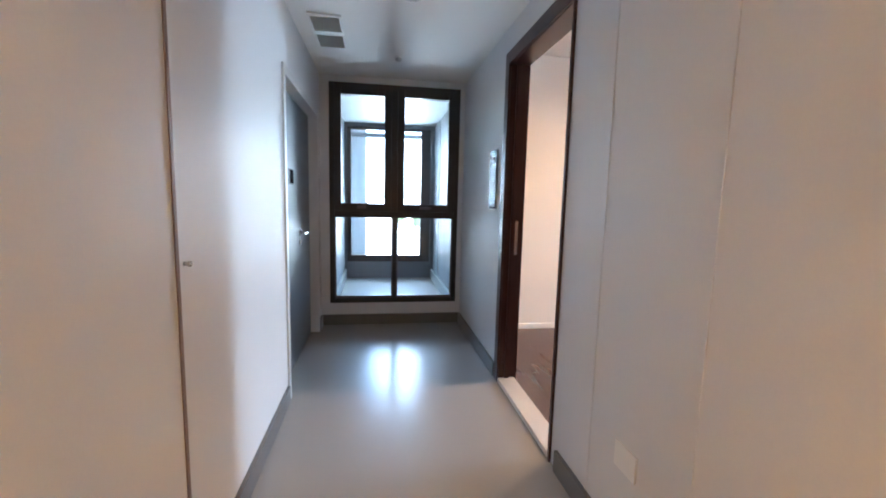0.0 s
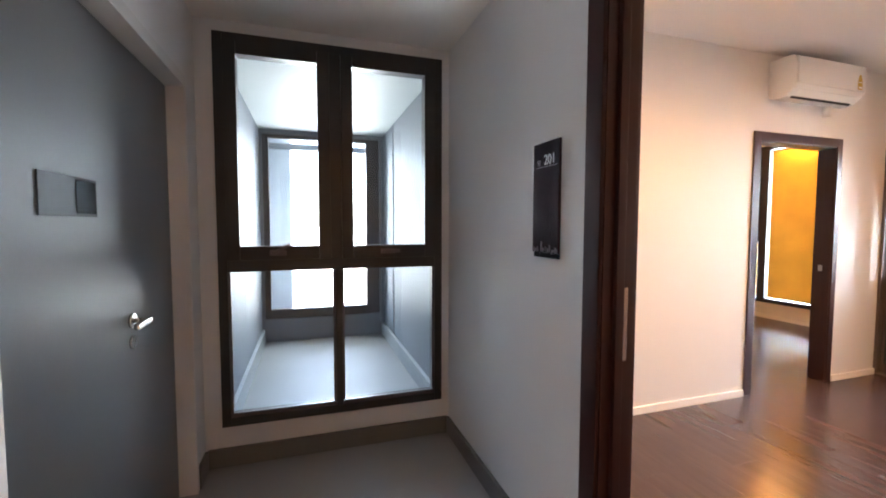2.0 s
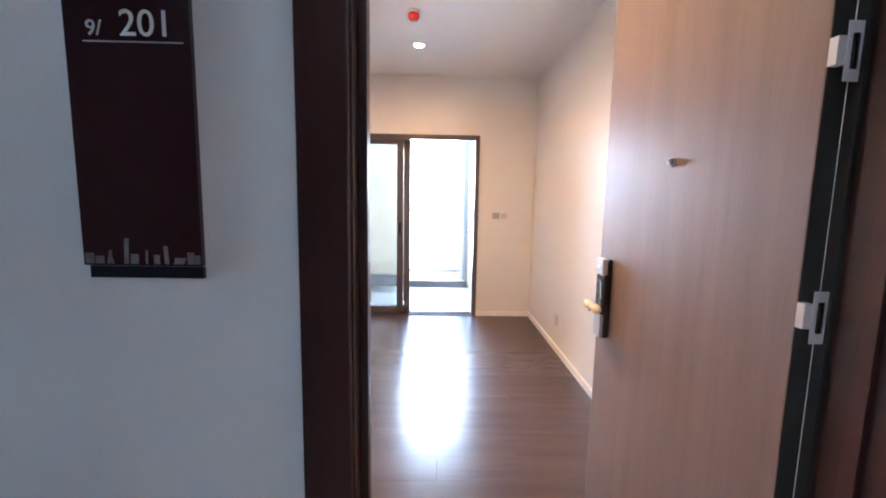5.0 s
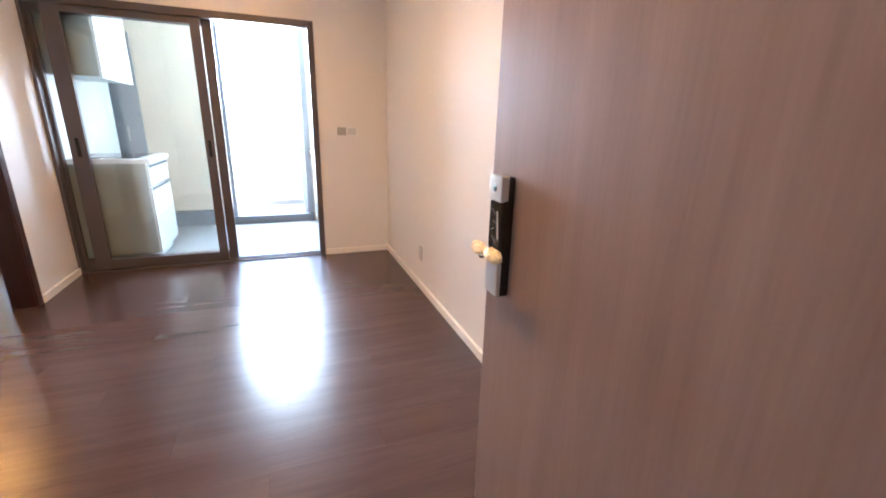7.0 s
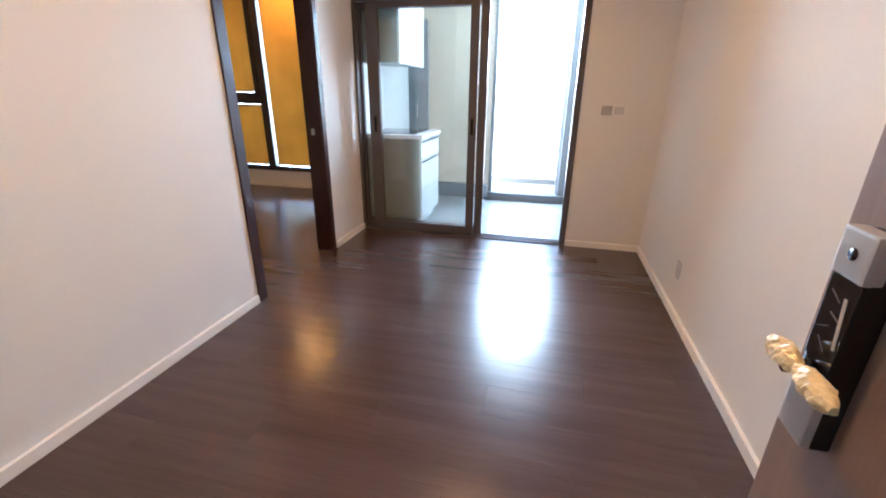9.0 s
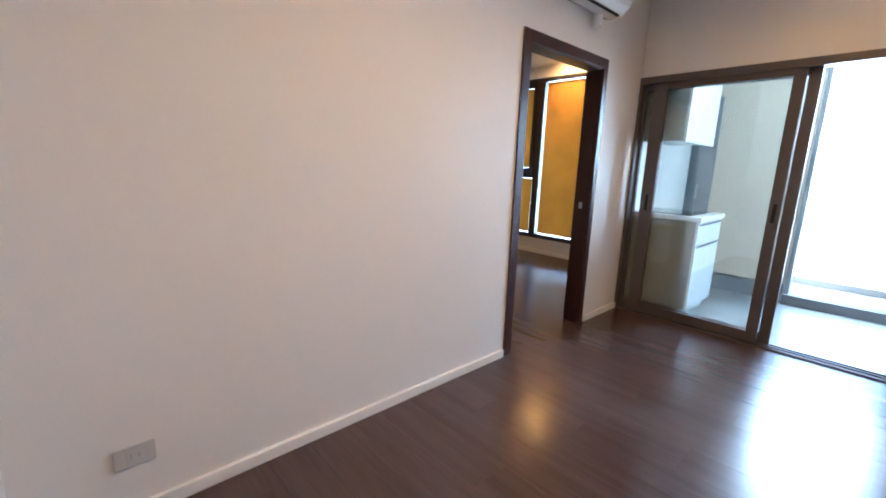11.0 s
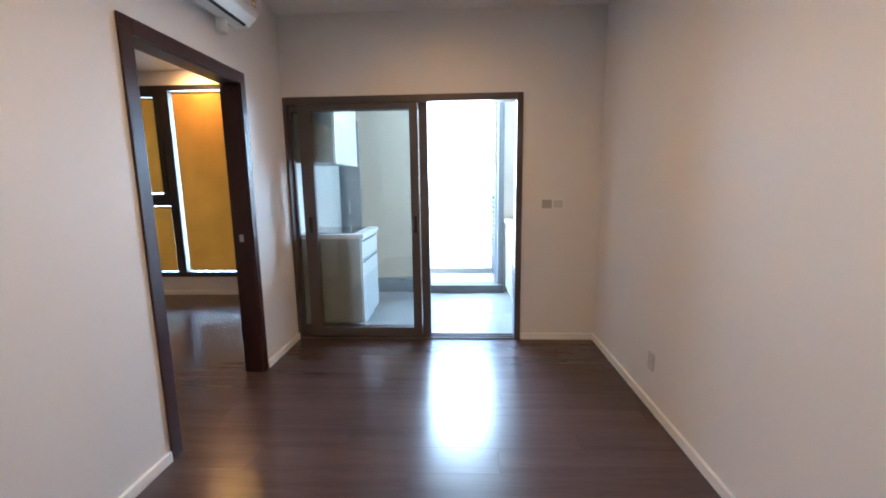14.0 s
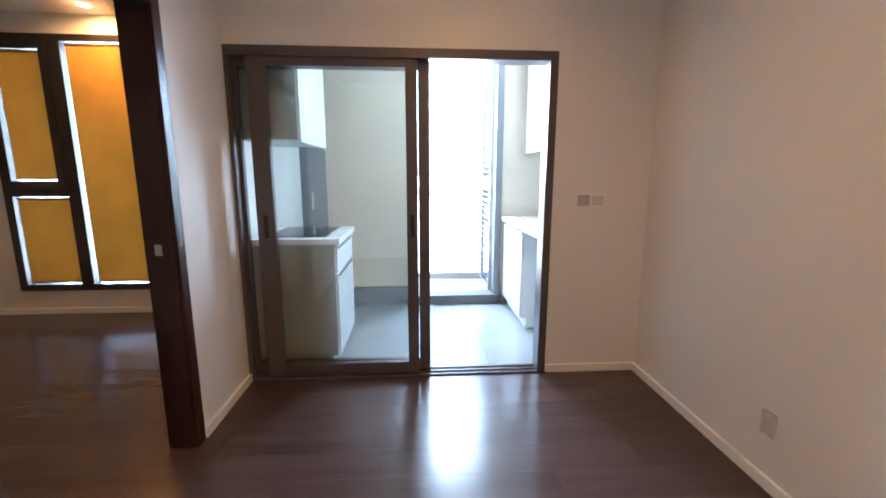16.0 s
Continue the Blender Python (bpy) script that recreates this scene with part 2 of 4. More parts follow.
M_KITWALL = material("kitchen_wall_paint", (0.70, 0.61, 0.48), 0.65, vary=0.07, scale=7, fine=60, bump=0.1)
M_SLATPOST = material("pale_louvre_post", (0.55, 0.56, 0.57), 0.4, vary=0.03)
M_SIGNPLATE = material("dark_sign_plate", (0.025, 0.028, 0.034), 0.5, vary=0.03, spec=0.3)
M_SOCKET = material("off_white_socket_plastic", (0.55, 0.545, 0.54), 0.4, vary=0.02)
M_SILL = material("grey_sill_render", (0.13, 0.13, 0.13), 0.6, vary=0.08, scale=8, bump=0.1)
M_ACWHITE = material("glossy_white_plastic", (0.80, 0.80, 0.78), 0.16, vary=0.015, scale=3)
M_CONC = material("concrete_ledge", (0.34, 0.335, 0.32), 0.75, vary=0.10, scale=6, bump=0.2)
M_LOUVRE = material("louvre_aluminium", (0.030, 0.031, 0.034), 0.75, 0.0, vary=0.03, spec=0.1)
M_BLIND = cloth_material("ochre_blind", (0.70, 0.36, 0.045))
M_GLASS = glass_material("clear_glass")
M_LAMPGLOW = glow_material("lamp_glow", (1.0, 0.44, 0.12), 10.0)
M_LAMPBRIGHT = glow_material("bright_lamp_glow", (1.0, 0.42, 0.10), 28.0)
M_WRAP = material("yellowed_wrap", (0.84, 0.68, 0.40), 0.28, vary=0.18, scale=90, fine=200, bump=0.3)
M_STICKER = material("yellow_sticker", (0.52, 0.34, 0.03), 0.5, vary=0.05)
# Near-black colour standing in for shade in gaps, joints and recesses.
M_GAPSHADE = material("gap_shade", (0.03, 0.03, 0.03), 0.8)
M_GROUND = material("hazy_ground", (0.45, 0.45, 0.43), 0.9, vary=0.2, scale=0.05, fine=0.4)
M_FARWALL = material("far_facade", (0.62, 0.62, 0.60), 0.8, vary=0.05, scale=0.4)
M_FARROOF = material("far_roof", (0.35, 0.25, 0.20), 0.8, vary=0.1, scale=0.4)
M_LEAVES = material("far_foliage", (0.07, 0.11, 0.04), 0.8, vary=0.3, scale=0.5, fine=4)


# ---- mesh helpers ----
def add_box(bm, x0, x1, y0, y1, z0, z1, bevel=0.0):
    if x0 > x1: x0, x1 = x1, x0
    if y0 > y1: y0, y1 = y1, y0
    if z0 > z1: z0, z1 = z1, z0
    r = bmesh.ops.create_cube(bm, size=1.0)
    vs = r["verts"]
    for v in vs:
        v.co = Vector(((x0 + x1) / 2 + v.co.x * (x1 - x0), (y0 + y1) / 2 + v.co.y * (y1 - y0), (z0 + z1) / 2 + v.co.z * (z1 - z0)))
    if bevel:
        es = {e for v in vs for e in v.link_edges}
        bmesh.ops.bevel(bm, geom=list(es), offset=bevel, segments=2, affect="EDGES", profile=0.7)
    return bm


def box(*a, bevel=0.0):
    return add_box(bmesh.new(), *a, bevel=bevel)


def boxes(rows, bevel=0.0):
    bm = bmesh.new()
    for r in rows:
        add_box(bm, *r, bevel=bevel)
    return bm


def cyl(p0, p1, r0, r1=None, seg=20, caps=True):
    bm = bmesh.new()
    p0, p1 = Vector(p0), Vector(p1)
    d = p1 - p0
    m = Matrix.Translation((p0 + p1) / 2) @ d.to_track_quat("Z", "Y").to_matrix().to_4x4()
    bmesh.ops.create_cone(bm, cap_ends=caps, segments=seg, radius1=r0, radius2=r0 if r1 is None else r1, depth=d.length, matrix=m)
    for f in bm.faces:
        f.smooth = len(f.verts) == 4
    return bm


def join(*bms):
    out = bmesh.new()
    for b in bms:
        me = bpy.data.meshes.new("tmp")
        b.to_mesh(me)
        b.free()
        out.from_mesh(me)
        bpy.data.meshes.remove(me)
    return out


def lathe(profile, seg=28):
    """Turns (radius, z) pairs about z."""
    bm = bmesh.new()
    vs = [bm.verts.new((r, 0, z)) for r, z in profile]
    es = [bm.edges.new((a, b)) for a, b in zip(vs, vs[1:])]
    bmesh.ops.spin(bm, geom=vs + es, cent=(0, 0, 0), axis=(0, 0, 1), angle=2 * math.pi, steps=seg)
    bmesh.ops.remove_doubles(bm, verts=bm.verts[:], dist=1e-5)
    bmesh.ops.recalc_face_normals(bm, faces=bm.faces[:])
    for f in bm.faces:
        f.smooth = True
    return bm


def moved(bm, m):
    bmesh.ops.transform(bm, matrix=m, verts=bm.verts[:])
    return bm


def mesh_of(name, bm, mat):
    me = bpy.data.meshes.new(name)
    bm.to_mesh(me)
    bm.free()
    me.materials.append(mat)
    return me


def part(name, bm, mat, parent=None, label=""):
    ob = new(name, mesh_of(name, bm, mat))
    if parent is not None:
        ob.parent = parent
    if label:
        tagged(ob, label)
    return ob


def structure(name, bm, mat, label="", category=""):
    return tagged(part(name, bm, mat), label, category or name.split("_")[0], "", "structure")


def thing(name, at, label, category, group="", turn=0.0, kind=""):
    e = new(name)
    e.empty_display_size = 0.1
    e.matrix_world = pose(*at, 0, 0, turn)
    return tagged(e, label, category, group, kind)


def wall_boxes(axis, t0, t1, a0, a1, z0, z1, openings=()):
    """Boxes of a wall of thickness t0..t1 that runs a0..a1 along the axis, with openings (a0, a1, z0, z1)."""
    rows = []
    cuts = sorted({a0, a1, *[o[0] for o in openings], *[o[1] for o in openings]})
    for c0, c1 in zip(cuts, cuts[1:]):
        gaps = sorted((o[2], o[3]) for o in openings if o[0] <= c0 and o[1] >= c1)
        z = z0
        for g0, g1 in gaps:
            if g0 > z:
                rows.append((c0, c1, z, g0))
            z = max(z, g1)
        if z < z1:
            rows.append((c0, c1, z, z1))
    return [((t0, t1, a, b, c, d) if axis == "y" else (a, b, t0, t1, c, d)) for a, b, c, d in rows]


def wall(name, axis, t0, t1, a0, a1, z0, z1, mat, openings=(), label=""):
    return structure(name, boxes(wall_boxes(axis, t0, t1, a0, a1, z0, z1, openings)), mat, label, "wall")


# ---- the plan ----
CL, CR, CR2 = -0.07, 1.265, 1.37          # corridor walls, room side of the entrance wall
CY0, CY1, CY2 = -1.2, 5.39, 5.50          # corridor ends
CF, CC = 0.07, 2.37                       # corridor floor and ceiling
RY0, RY1, RY2 = 2.78, 5.34, 5.46          # room walls across
RX1, RX2 = 5.355, 5.455                   # wall with the sliding door
RC = 2.66                                 # room ceiling
KX1, KY0, KY1, KC = 6.95, 2.85, 5.40, 2.50  # kitchen
BX0, BX1, BY1 = 3.0, 6.82, 8.60           # bedroom
AY1 = 8.10                                # alcove's far wall
ED0, ED1, EDZ = 3.138, 4.060, 2.19          # entrance opening in the wall
BD0, BD1, BDZ = 3.74, 4.71, 2.045         # bedroom opening
GD0, GD1, GDZ = 3.405, 5.34, 2.035        # sliding door's opening

# corridor
structure("floor_corridor", box(CL - 0.3, CR, CY0 - 0.1, CY1, -0.2, CF), M_HALLFLOOR, "grey polished corridor floor tiles", "floor")
structure("ceiling_corridor", box(CL - 0.3, CR, CY0, CY1, CC, CC + 0.1), M_CEIL, "white painted corridor ceiling", "ceiling")
FD0, FD1, FDZ = 3.92, 5.17, 1.96
wall("wall_corridor_left", "y", CL - 0.25, CL, CY0, CY2, CF, CC, M_HALL, [(FD0 - 0.045, FD1 + 0.025, CF, FDZ + 0.045)], "smooth pale painted corridor wall")
wall("wall_corridor_right", "y", CR, CR2, CY0, CY2, -0.2, RC + 0.1, M_HALL, [(ED0, ED1, -0.2, EDZ)], "smooth pale painted corridor wall")
wall("wall_corridor_window", "x", CY1, CY2, CL, CR, CF, CC, M_HALL, [(0.012, 1.217, 0.283, 2.31)], "pale wall round a tall window")
wall("wall_corridor_back", "x", CY0 - 0.1, CY0, CL - 0.3, CR, CF, CC, M_HALL, (), "pale painted wall")
structure("fire_door_recess", box(CL - 0.35, CL - 0.25, FD0 - 0.1, FD1 + 0.1, CF, CC), M_HALL, "wall behind the fire door", "wall")
# room
wall("wall_room_right", "x", RY0 - 0.1, RY0, CR2, RX2, -0.1, RC, M_WALL, (), "cream painted room wall")
wall("wall_room_left", "x", RY1, RY2, CR2, BX1, -0.1, RC, M_WALL, [(BD0, BD1, -0.1, BDZ)], "cream painted wall with the bedroom doorway")
wall("wall_room_front", "y", CR2, CR2 + 0.012, RY0, RY1, 0, RC, M_WALL, [(ED0, ED1, 0, EDZ)], "cream painted wall round the entrance")
wall("wall_sliding_door", "y", RX1, RX2, RY0 - 0.1, RY1, -0.1, RC, M_WALL, [(GD0, GD1, -0.1, GDZ)], "cream painted wall round the sliding door")
structure("ceiling_room", box(CR2, RX2, RY0 - 0.1, RY1, RC, RC + 0.1), M_CEIL, "white painted room ceiling", "ceiling")
# bedroom
wall("wall_bedroom_left", "y", BX0 - 0.1, BX0, RY2, BY1, -0.1, RC, M_WALL, (), "cream painted bedroom wall")
wall("wall_bedroom_back", "x", BY1, BY1 + 0.1, BX0 - 0.1, BX1 + 0.1, -0.1, RC, M_WALL, (), "cream painted bedroom wall")
structure("ceiling_bedroom", box(BX0, BX1 + 0.1, RY1, BY1, RC, RC + 0.1), M_CEIL, "white painted bedroom ceiling", "ceiling")
# kitchen
structure("floor_kitchen", box(RX2, KX1, KY0 - 0.1, KY1 + 0.1, -0.2, -0.006), M_GROUT, "grey tiled kitchen floor", "floor")
structure("ceiling_kitchen", box(RX2, KX1 + 0.1, KY0 - 0.1, KY1, KC, KC + 0.1), M_CEIL, "white painted kitchen ceiling", "ceiling")
wall("wall_kitchen_right", "x", KY0 - 0.1, KY0, RX2, KX1 + 0.1, -0.1, KC, M_TILEWALL, (), "glossy white kitchen wall")
wall("wall_kitchen_left", "x", KY1, KY1 + 0.06, RX2, KX1 + 0.1, -0.1, KC, M_TILEWALL, (), "glossy white kitchen wall panel")
KO0, KO1 = 3.395, 4.33
wall("wall_kitchen_back", "y", KX1, KX1 + 0.1, KY0 - 0.1, KY1 + 0.06, -0.1, KC + 0.1, M_KITWALL, [(KO0, KO1, -0.1, 2.44)], "cream painted kitchen wall")
structure("balcony_ledge", box(KX1 + 0.1, 7.66, 2.6, 5.4, -0.3, 0.09, bevel=0.006), M_CONC, "sunlit pale concrete ledge", "ledge")
structure("kerb", box(7.60, 7.66, 2.6, 5.4, 0.09, 0.16, bevel=0.006), M_CONC, "low concrete kerb at the ledge's edge", "kerb")
# Unseen slab, added to block the sun from ledge, louvre and bedroom floor.
structure("balcony_soffit", box(KX1 + 0.1, 8.55, 2.6, 9.0, KC + 0.1, KC + 0.3), M_CONC, "unseen slab added to keep the sun off ledge and bedroom", "soffit")
structure("sill", box(6.87, KX1 + 0.1, KO0, KO1, -0.05, 0.095, bevel=0.004), M_SILL, "grey raised sill at the balcony opening", "sill")
wall("wall_bedroom_window", "y", BX1, BX1 + 0.12, RY2, BY1, -0.1, RC, M_WALL, [(6.55, 7.98, 0.225, 2.50)], "cream painted wall round the bedroom window")
# alcove beyond the corridor window
structure("floor_alcove", box(CL - 0.1, 1.45, CY2, AY1 + 0.2, -0.2, 0.0), M_ALCFLOOR, "matte grey tiled alcove floor", "floor")
structure("ceiling_alcove", box(CL - 0.1, 1.45, CY2, AY1 + 0.2, 2.42, 2.52), M_ALCOVE2, "pale grey alcove ceiling", "ceiling")
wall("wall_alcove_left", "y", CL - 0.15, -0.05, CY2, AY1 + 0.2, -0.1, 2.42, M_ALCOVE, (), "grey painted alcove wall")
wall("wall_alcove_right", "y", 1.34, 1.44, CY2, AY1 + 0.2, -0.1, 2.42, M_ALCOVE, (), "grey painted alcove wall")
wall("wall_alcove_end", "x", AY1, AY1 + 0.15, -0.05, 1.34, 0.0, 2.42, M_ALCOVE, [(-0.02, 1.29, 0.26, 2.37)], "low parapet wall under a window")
structure("facade_fin", box(-0.25, 0.27, AY1 + 0.25, AY1 + 0.75, -6.0, 4.0), M_FIN, "blue-grey rendered fin outside the window", "facade")

structure("facade_beam", box(0.0, 1.40, AY1 + 0.22, AY1 + 0.30, 2.24, 2.31, bevel=0.004), M_ALCOVE, "dark grey beam outside the alcove window", "facade")
structure("trim_alcove", box(1.331, 1.34, 7.445, 7.47, 0.15, 2.42, bevel=0.003), M_ALCOVE, "narrow upright ridge on the alcove wall", "trim")


def skirting(name, axis, face, side, a0, a1, h, mat, z=0.0, t=0.018):
    """A board on a wall's face with a rounded top; side: +1 or -1, the way it stands proud."""
    t0, t1 = (face, face + side * t)
    bm = box(t0, t1, a0, a1, z, z + h, bevel=0.003) if axis == "y" else box(a0, a1, t0, t1, z, z + h, bevel=0.003)
    return structure(name, bm, mat, "painted skirting board" if mat is M_BASE else "grey tile skirting", "baseboard")


for k, row in enumerate((("x", RY0, 1, CR2 + 0.012, RX1), ("x", RY1, -1, CR2 + 0.012, BD0 - 0.04), ("x", RY1, -1, BD1 + 0.04, RX1 - 0.02),
                         ("y", RX1, -1, RY0 + 0.014, GD0 - 0.005), ("y", CR2 + 0.012, 1, ED1 + 0.04, RY1 - 0.014),
                         ("y", BX1, -1, RY2 + 0.014, BY1 - 0.014), ("x", BY1, -1, BX0, BX1), ("x", RY2, 1, BD1 + 0.04, BX1), ("y", BX0, 1, RY2 + 0.014, BY1 - 0.014))):
    skirting("baseboard", *row, 0.053, M_BASE)
for row in (("y", CL, 1, CY0, FD0 - 0.06), ("y", CR, -1, CY0, ED0 - 0.07), ("y", CR, -1, ED1 + 0.03, CY1 - 0.014), ("x", CY1, -1, CL + 0.014, CR - 0.014), ("y", CL, 1, FD1 + 0.04, CY1 - 0.014)):
    skirting("baseboard_corridor", *row, 0.10, M_HALLBASE, CF)
for row in (("y", 1.34, -1, CY2, AY1), ("y", -0.05, 1, CY2, AY1)):
    skirting("baseboard_alcove", *row, 0.15, M_ALCBASE, 0.0, 0.03)
skirting("baseboard_kitchen", "y", KX1, -1, KO1 + 0.01, KY1, 0.165, M_GREYDOOR, 0.0, 0.02)
structure("trim_kitchen", box(KX1 - 0.024, KX1, KO1 + 0.01, KY1, 0.169, 0.185, bevel=0.002), M_STEEL, "bright metal strip above the skirting", "trim")


# ---- windows ----
def window_frame(name, axis, face, depth, a0, a1, z0, z1, bars, mat, label, number_of):
    """bars: rows (a0, a1, z0, z1) of the frame in the wall's plane."""
    w = thing(name, (0, 0, 0), label, "window", kind="structure")
    for a, b, c, d in bars:
        bm = box(face, face + depth, a, b, c, d, bevel=0.004) if axis == "y" else box(a, b, face, face + depth, c, d, bevel=0.004)
        part("window_frame", bm, mat, w)
    return w


def pane(parent, axis, at, a0, a1, z0, z1):
    bm = box(at, at + 0.006, a0, a1, z0, z1) if axis == "y" else box(a0, a1, at, at + 0.006, z0, z1)
    p = part("pane", bm, M_GLASS, parent)
    p.visible_shadow = False
    return p


W0, W1, WZ0, WZ1 = 0.014, 1.215, 0.285, 2.308
win = window_frame("window_1", "x", CY1 - 0.02, 0.10, W0, W1, WZ0, WZ1, (
    (W0, W0 + 0.045, WZ0, WZ1), (W1 - 0.045, W1, WZ0, WZ1), (W0 + 0.045, W1 - 0.045, WZ1 - 0.045, WZ1), (W0 + 0.045, W1 - 0.045, WZ0, WZ0 + 0.045),
    (W0 + 0.045, W1 - 0.045, 1.10, 1.16), (0.595, 0.632, WZ0 + 0.045, 1.10), (0.575, 0.635, 1.16, WZ1 - 0.045)), M_DARKALU,
    "tall dark aluminium window with two casements over fixed panes", "1")
for a0, a1 in ((W0 + 0.045, 0.575), (0.635, W1 - 0.045)):
    s = part("sash", boxes(((a0, a0 + 0.062, CY1 - 0.03, CY1 + 0.04, 1.16, WZ1 - 0.045), (a1 - 0.062, a1, CY1 - 0.03, CY1 + 0.04, 1.16, WZ1 - 0.045),
                            (a0 + 0.062, a1 - 0.062, CY1 - 0.03, CY1 + 0.04, 1.16, 1.232), (a0 + 0.062, a1 - 0.062, CY1 - 0.03, CY1 + 0.04, WZ1 - 0.105, WZ1 - 0.045)), 0.004), M_DARKALU, win)
    pane(s, "x", CY1 + 0.01, a0 + 0.062, a1 - 0.062, 1.232, WZ1 - 0.105)
    mid = (a0 + a1) / 2
    lift = -30 if a0 < 0.3 else 0
    lever = moved(box(-0.05, 0.055, -0.006, 0.006, -0.008, 0.008, bevel=0.004), pose(mid, CY1 - 0.046 - abs(lift) * 0.0006, 1.198 - lift * 0.0006, 0, lift, 0))
    part("handle", join(lever, box(mid - 0.055, mid + 0.03, CY1 - 0.038, CY1 - 0.03, 1.183, 1.212, bevel=0.003)), M_GREYALU, s, "small dark metal window handle")
pane(win, "x", CY1 + 0.02, W0 + 0.045, 0.595, WZ0 + 0.045, 1.10)
for a0, a1 in ((W0 + 0.045, 0.595), (0.632, W1 - 0.045)):
    part("glazing_bead", boxes(((a0, a1, CY1 - 0.012, CY1 + 0.012, WZ0 + 0.045, WZ0 + 0.066), (a0, a0 + 0.012, CY1 - 0.008, CY1 + 0.012, WZ0 + 0.066, 1.10), (a1 - 0.012, a1, CY1 - 0.008, CY1 + 0.012, WZ0 + 0.066, 1.10)), 0.002), M_GREYALU, win, "pale metal glazing bead")
pane(win, "x", CY1 + 0.02, 0.632, W1 - 0.045, WZ0 + 0.045, 1.10)

win2 = window_frame("window_2", "x", AY1 + 0.02, 0.08, -0.02, 1.29, 0.26, 2.37, (
    (-0.02, 0.045, 0.26, 2.37), (1.135, 1.29, 0.26, 2.37), (0.045, 1.135, 2.33, 2.37), (0.045, 1.135, 0.26, 0.365)), M_DARKALU,
    "dark aluminium fixed window at the alcove's end", "2")
pane(win2, "x", AY1 + 0.05, 0.045, 1.135, 0.365, 2.33)

B0, B1, BZ0, BZ1 = 6.55, 7.98, 0.225, 2.50
win3 = window_frame("window_3", "y", BX1 - 0.01, 0.09, B0, B1, BZ0, BZ1, (
    (B0, B0 + 0.06, BZ0, BZ1), (B1 - 0.07, B1, BZ0, BZ1), (B0 + 0.06, B1 - 0.07, BZ1 - 0.06, BZ1), (B0 + 0.06, B1 - 0.07, BZ0, BZ0 + 0.06),
    (7.315, 7.425, BZ0 + 0.06, BZ1 - 0.06), (7.425, B1 - 0.07, 1.11, 1.18)), M_DARKALU, "dark aluminium bedroom window in three lights", "3")
sash = part("sash", boxes(((BX1 - 0.02, BX1 + 0.05, 7.425, 7.49, 1.18, BZ1 - 0.06), (BX1 - 0.02, BX1 + 0.05, 7.885, 7.91, 1.18, BZ1 - 0.06),
                           (BX1 - 0.02, BX1 + 0.05, 7.49, 7.885, 1.18, 1.25), (BX1 - 0.02, BX1 + 0.05, 7.49, 7.885, BZ1 - 0.125, BZ1 - 0.06)), 0.003), M_DARKALU, win3)
pane(sash, "y", BX1 + 0.03, 7.49, 7.885, 1.25, BZ1 - 0.125)
pane(win3, "y", BX1 + 0.03, 7.425, B1 - 0.07, BZ0 + 0.06, 1.11)
pane(win3, "y", BX1 + 0.03, B0 + 0.06, 7.315, BZ0 + 0.06, BZ1 - 0.06)


def blind(y0, y1, z0, z1):
    b = thing("roller_blind", (BX1 + 0.012, (y0 + y1) / 2, z0), "drawn ochre fabric roller blind glowing in daylight", "blind", "bedroom blinds")
    w, h = y1 - y0, z1 - z0
    bm = bmesh.new()
    n = 10
    rows = []
    for k in range(n + 1):
        u = -w / 2 + w * k / n
        dx = 0.0015 * math.sin(k * 1.9)
        rows.append((bm.verts.new((dx, u, 0.018)), bm.verts.new((dx * 0.3, u, h - 0.02))))
    for (a, c), (d, e) in zip(rows, rows[1:]):
        bm.faces.new((a, d, e, c))
    part("fabric", bm, M_BLIND, b)
    part("bottom_bar", box(-0.006, 0.006, -w / 2, w / 2, 0.0, 0.018, bevel=0.003), M_STICKER, b, "ochre hem bar")
    part("roller", cyl((0, -w / 2, h - 0.012), (0, w / 2, h - 0.012), 0.012), M_STICKER, b)
    return b


blind(7.502, 7.862, 1.264, 2.370)
blind(7.440, 7.884, 0.300, 1.102)
blind(B0 + 0.075, 7.282, 0.302, 2.430)

# ---- kitchen opening ----
ko = thing("balcony_opening_frame", (0, 0, 0), "pale grey aluminium frame of the balcony opening", "frame", kind="structure")
for a, b, c, d in ((KO0, KO0 + 0.07, 0.095, 2.44), (KO1 - 0.04, KO1, 0.095, 2.44), (KO0 + 0.07, KO1 - 0.04, 2.38, 2.44)):
    part("frame_bar", box(KX1 - 0.02, KX1 + 0.08, a, b, c, d, bevel=0.004), M_OPENING, ko)
lv = thing("louvre_screen", (0, 0, 0), "pale aluminium louvre screen beside the balcony ledge", "screen", kind="structure")
for a, b in ((7.052, 7.070), (7.575, 7.60)):
    part("post", box(a, b, 3.455, 3.50, 0.09, 2.60, bevel=0.003), M_SLATPOST, lv)
part("mid_rail", box(7.07, 7.575, 3.46, 3.495, 1.20, 1.25, bevel=0.003), M_SLATPOST, lv)
slat = mesh_of("slat", moved(box(-0.253, 0.253, -0.024, 0.024, -0.005, 0.005, bevel=0.001), pose(0, 0, 0, 50)), M_LOUVRE)
z = 0.14
while z < 2.58:
    if not 1.17 < z < 1.28:
        s = new("slat", slat)
        s.parent = lv
        s.location = (7.3225, 3.4775, z)
    z += 0.062

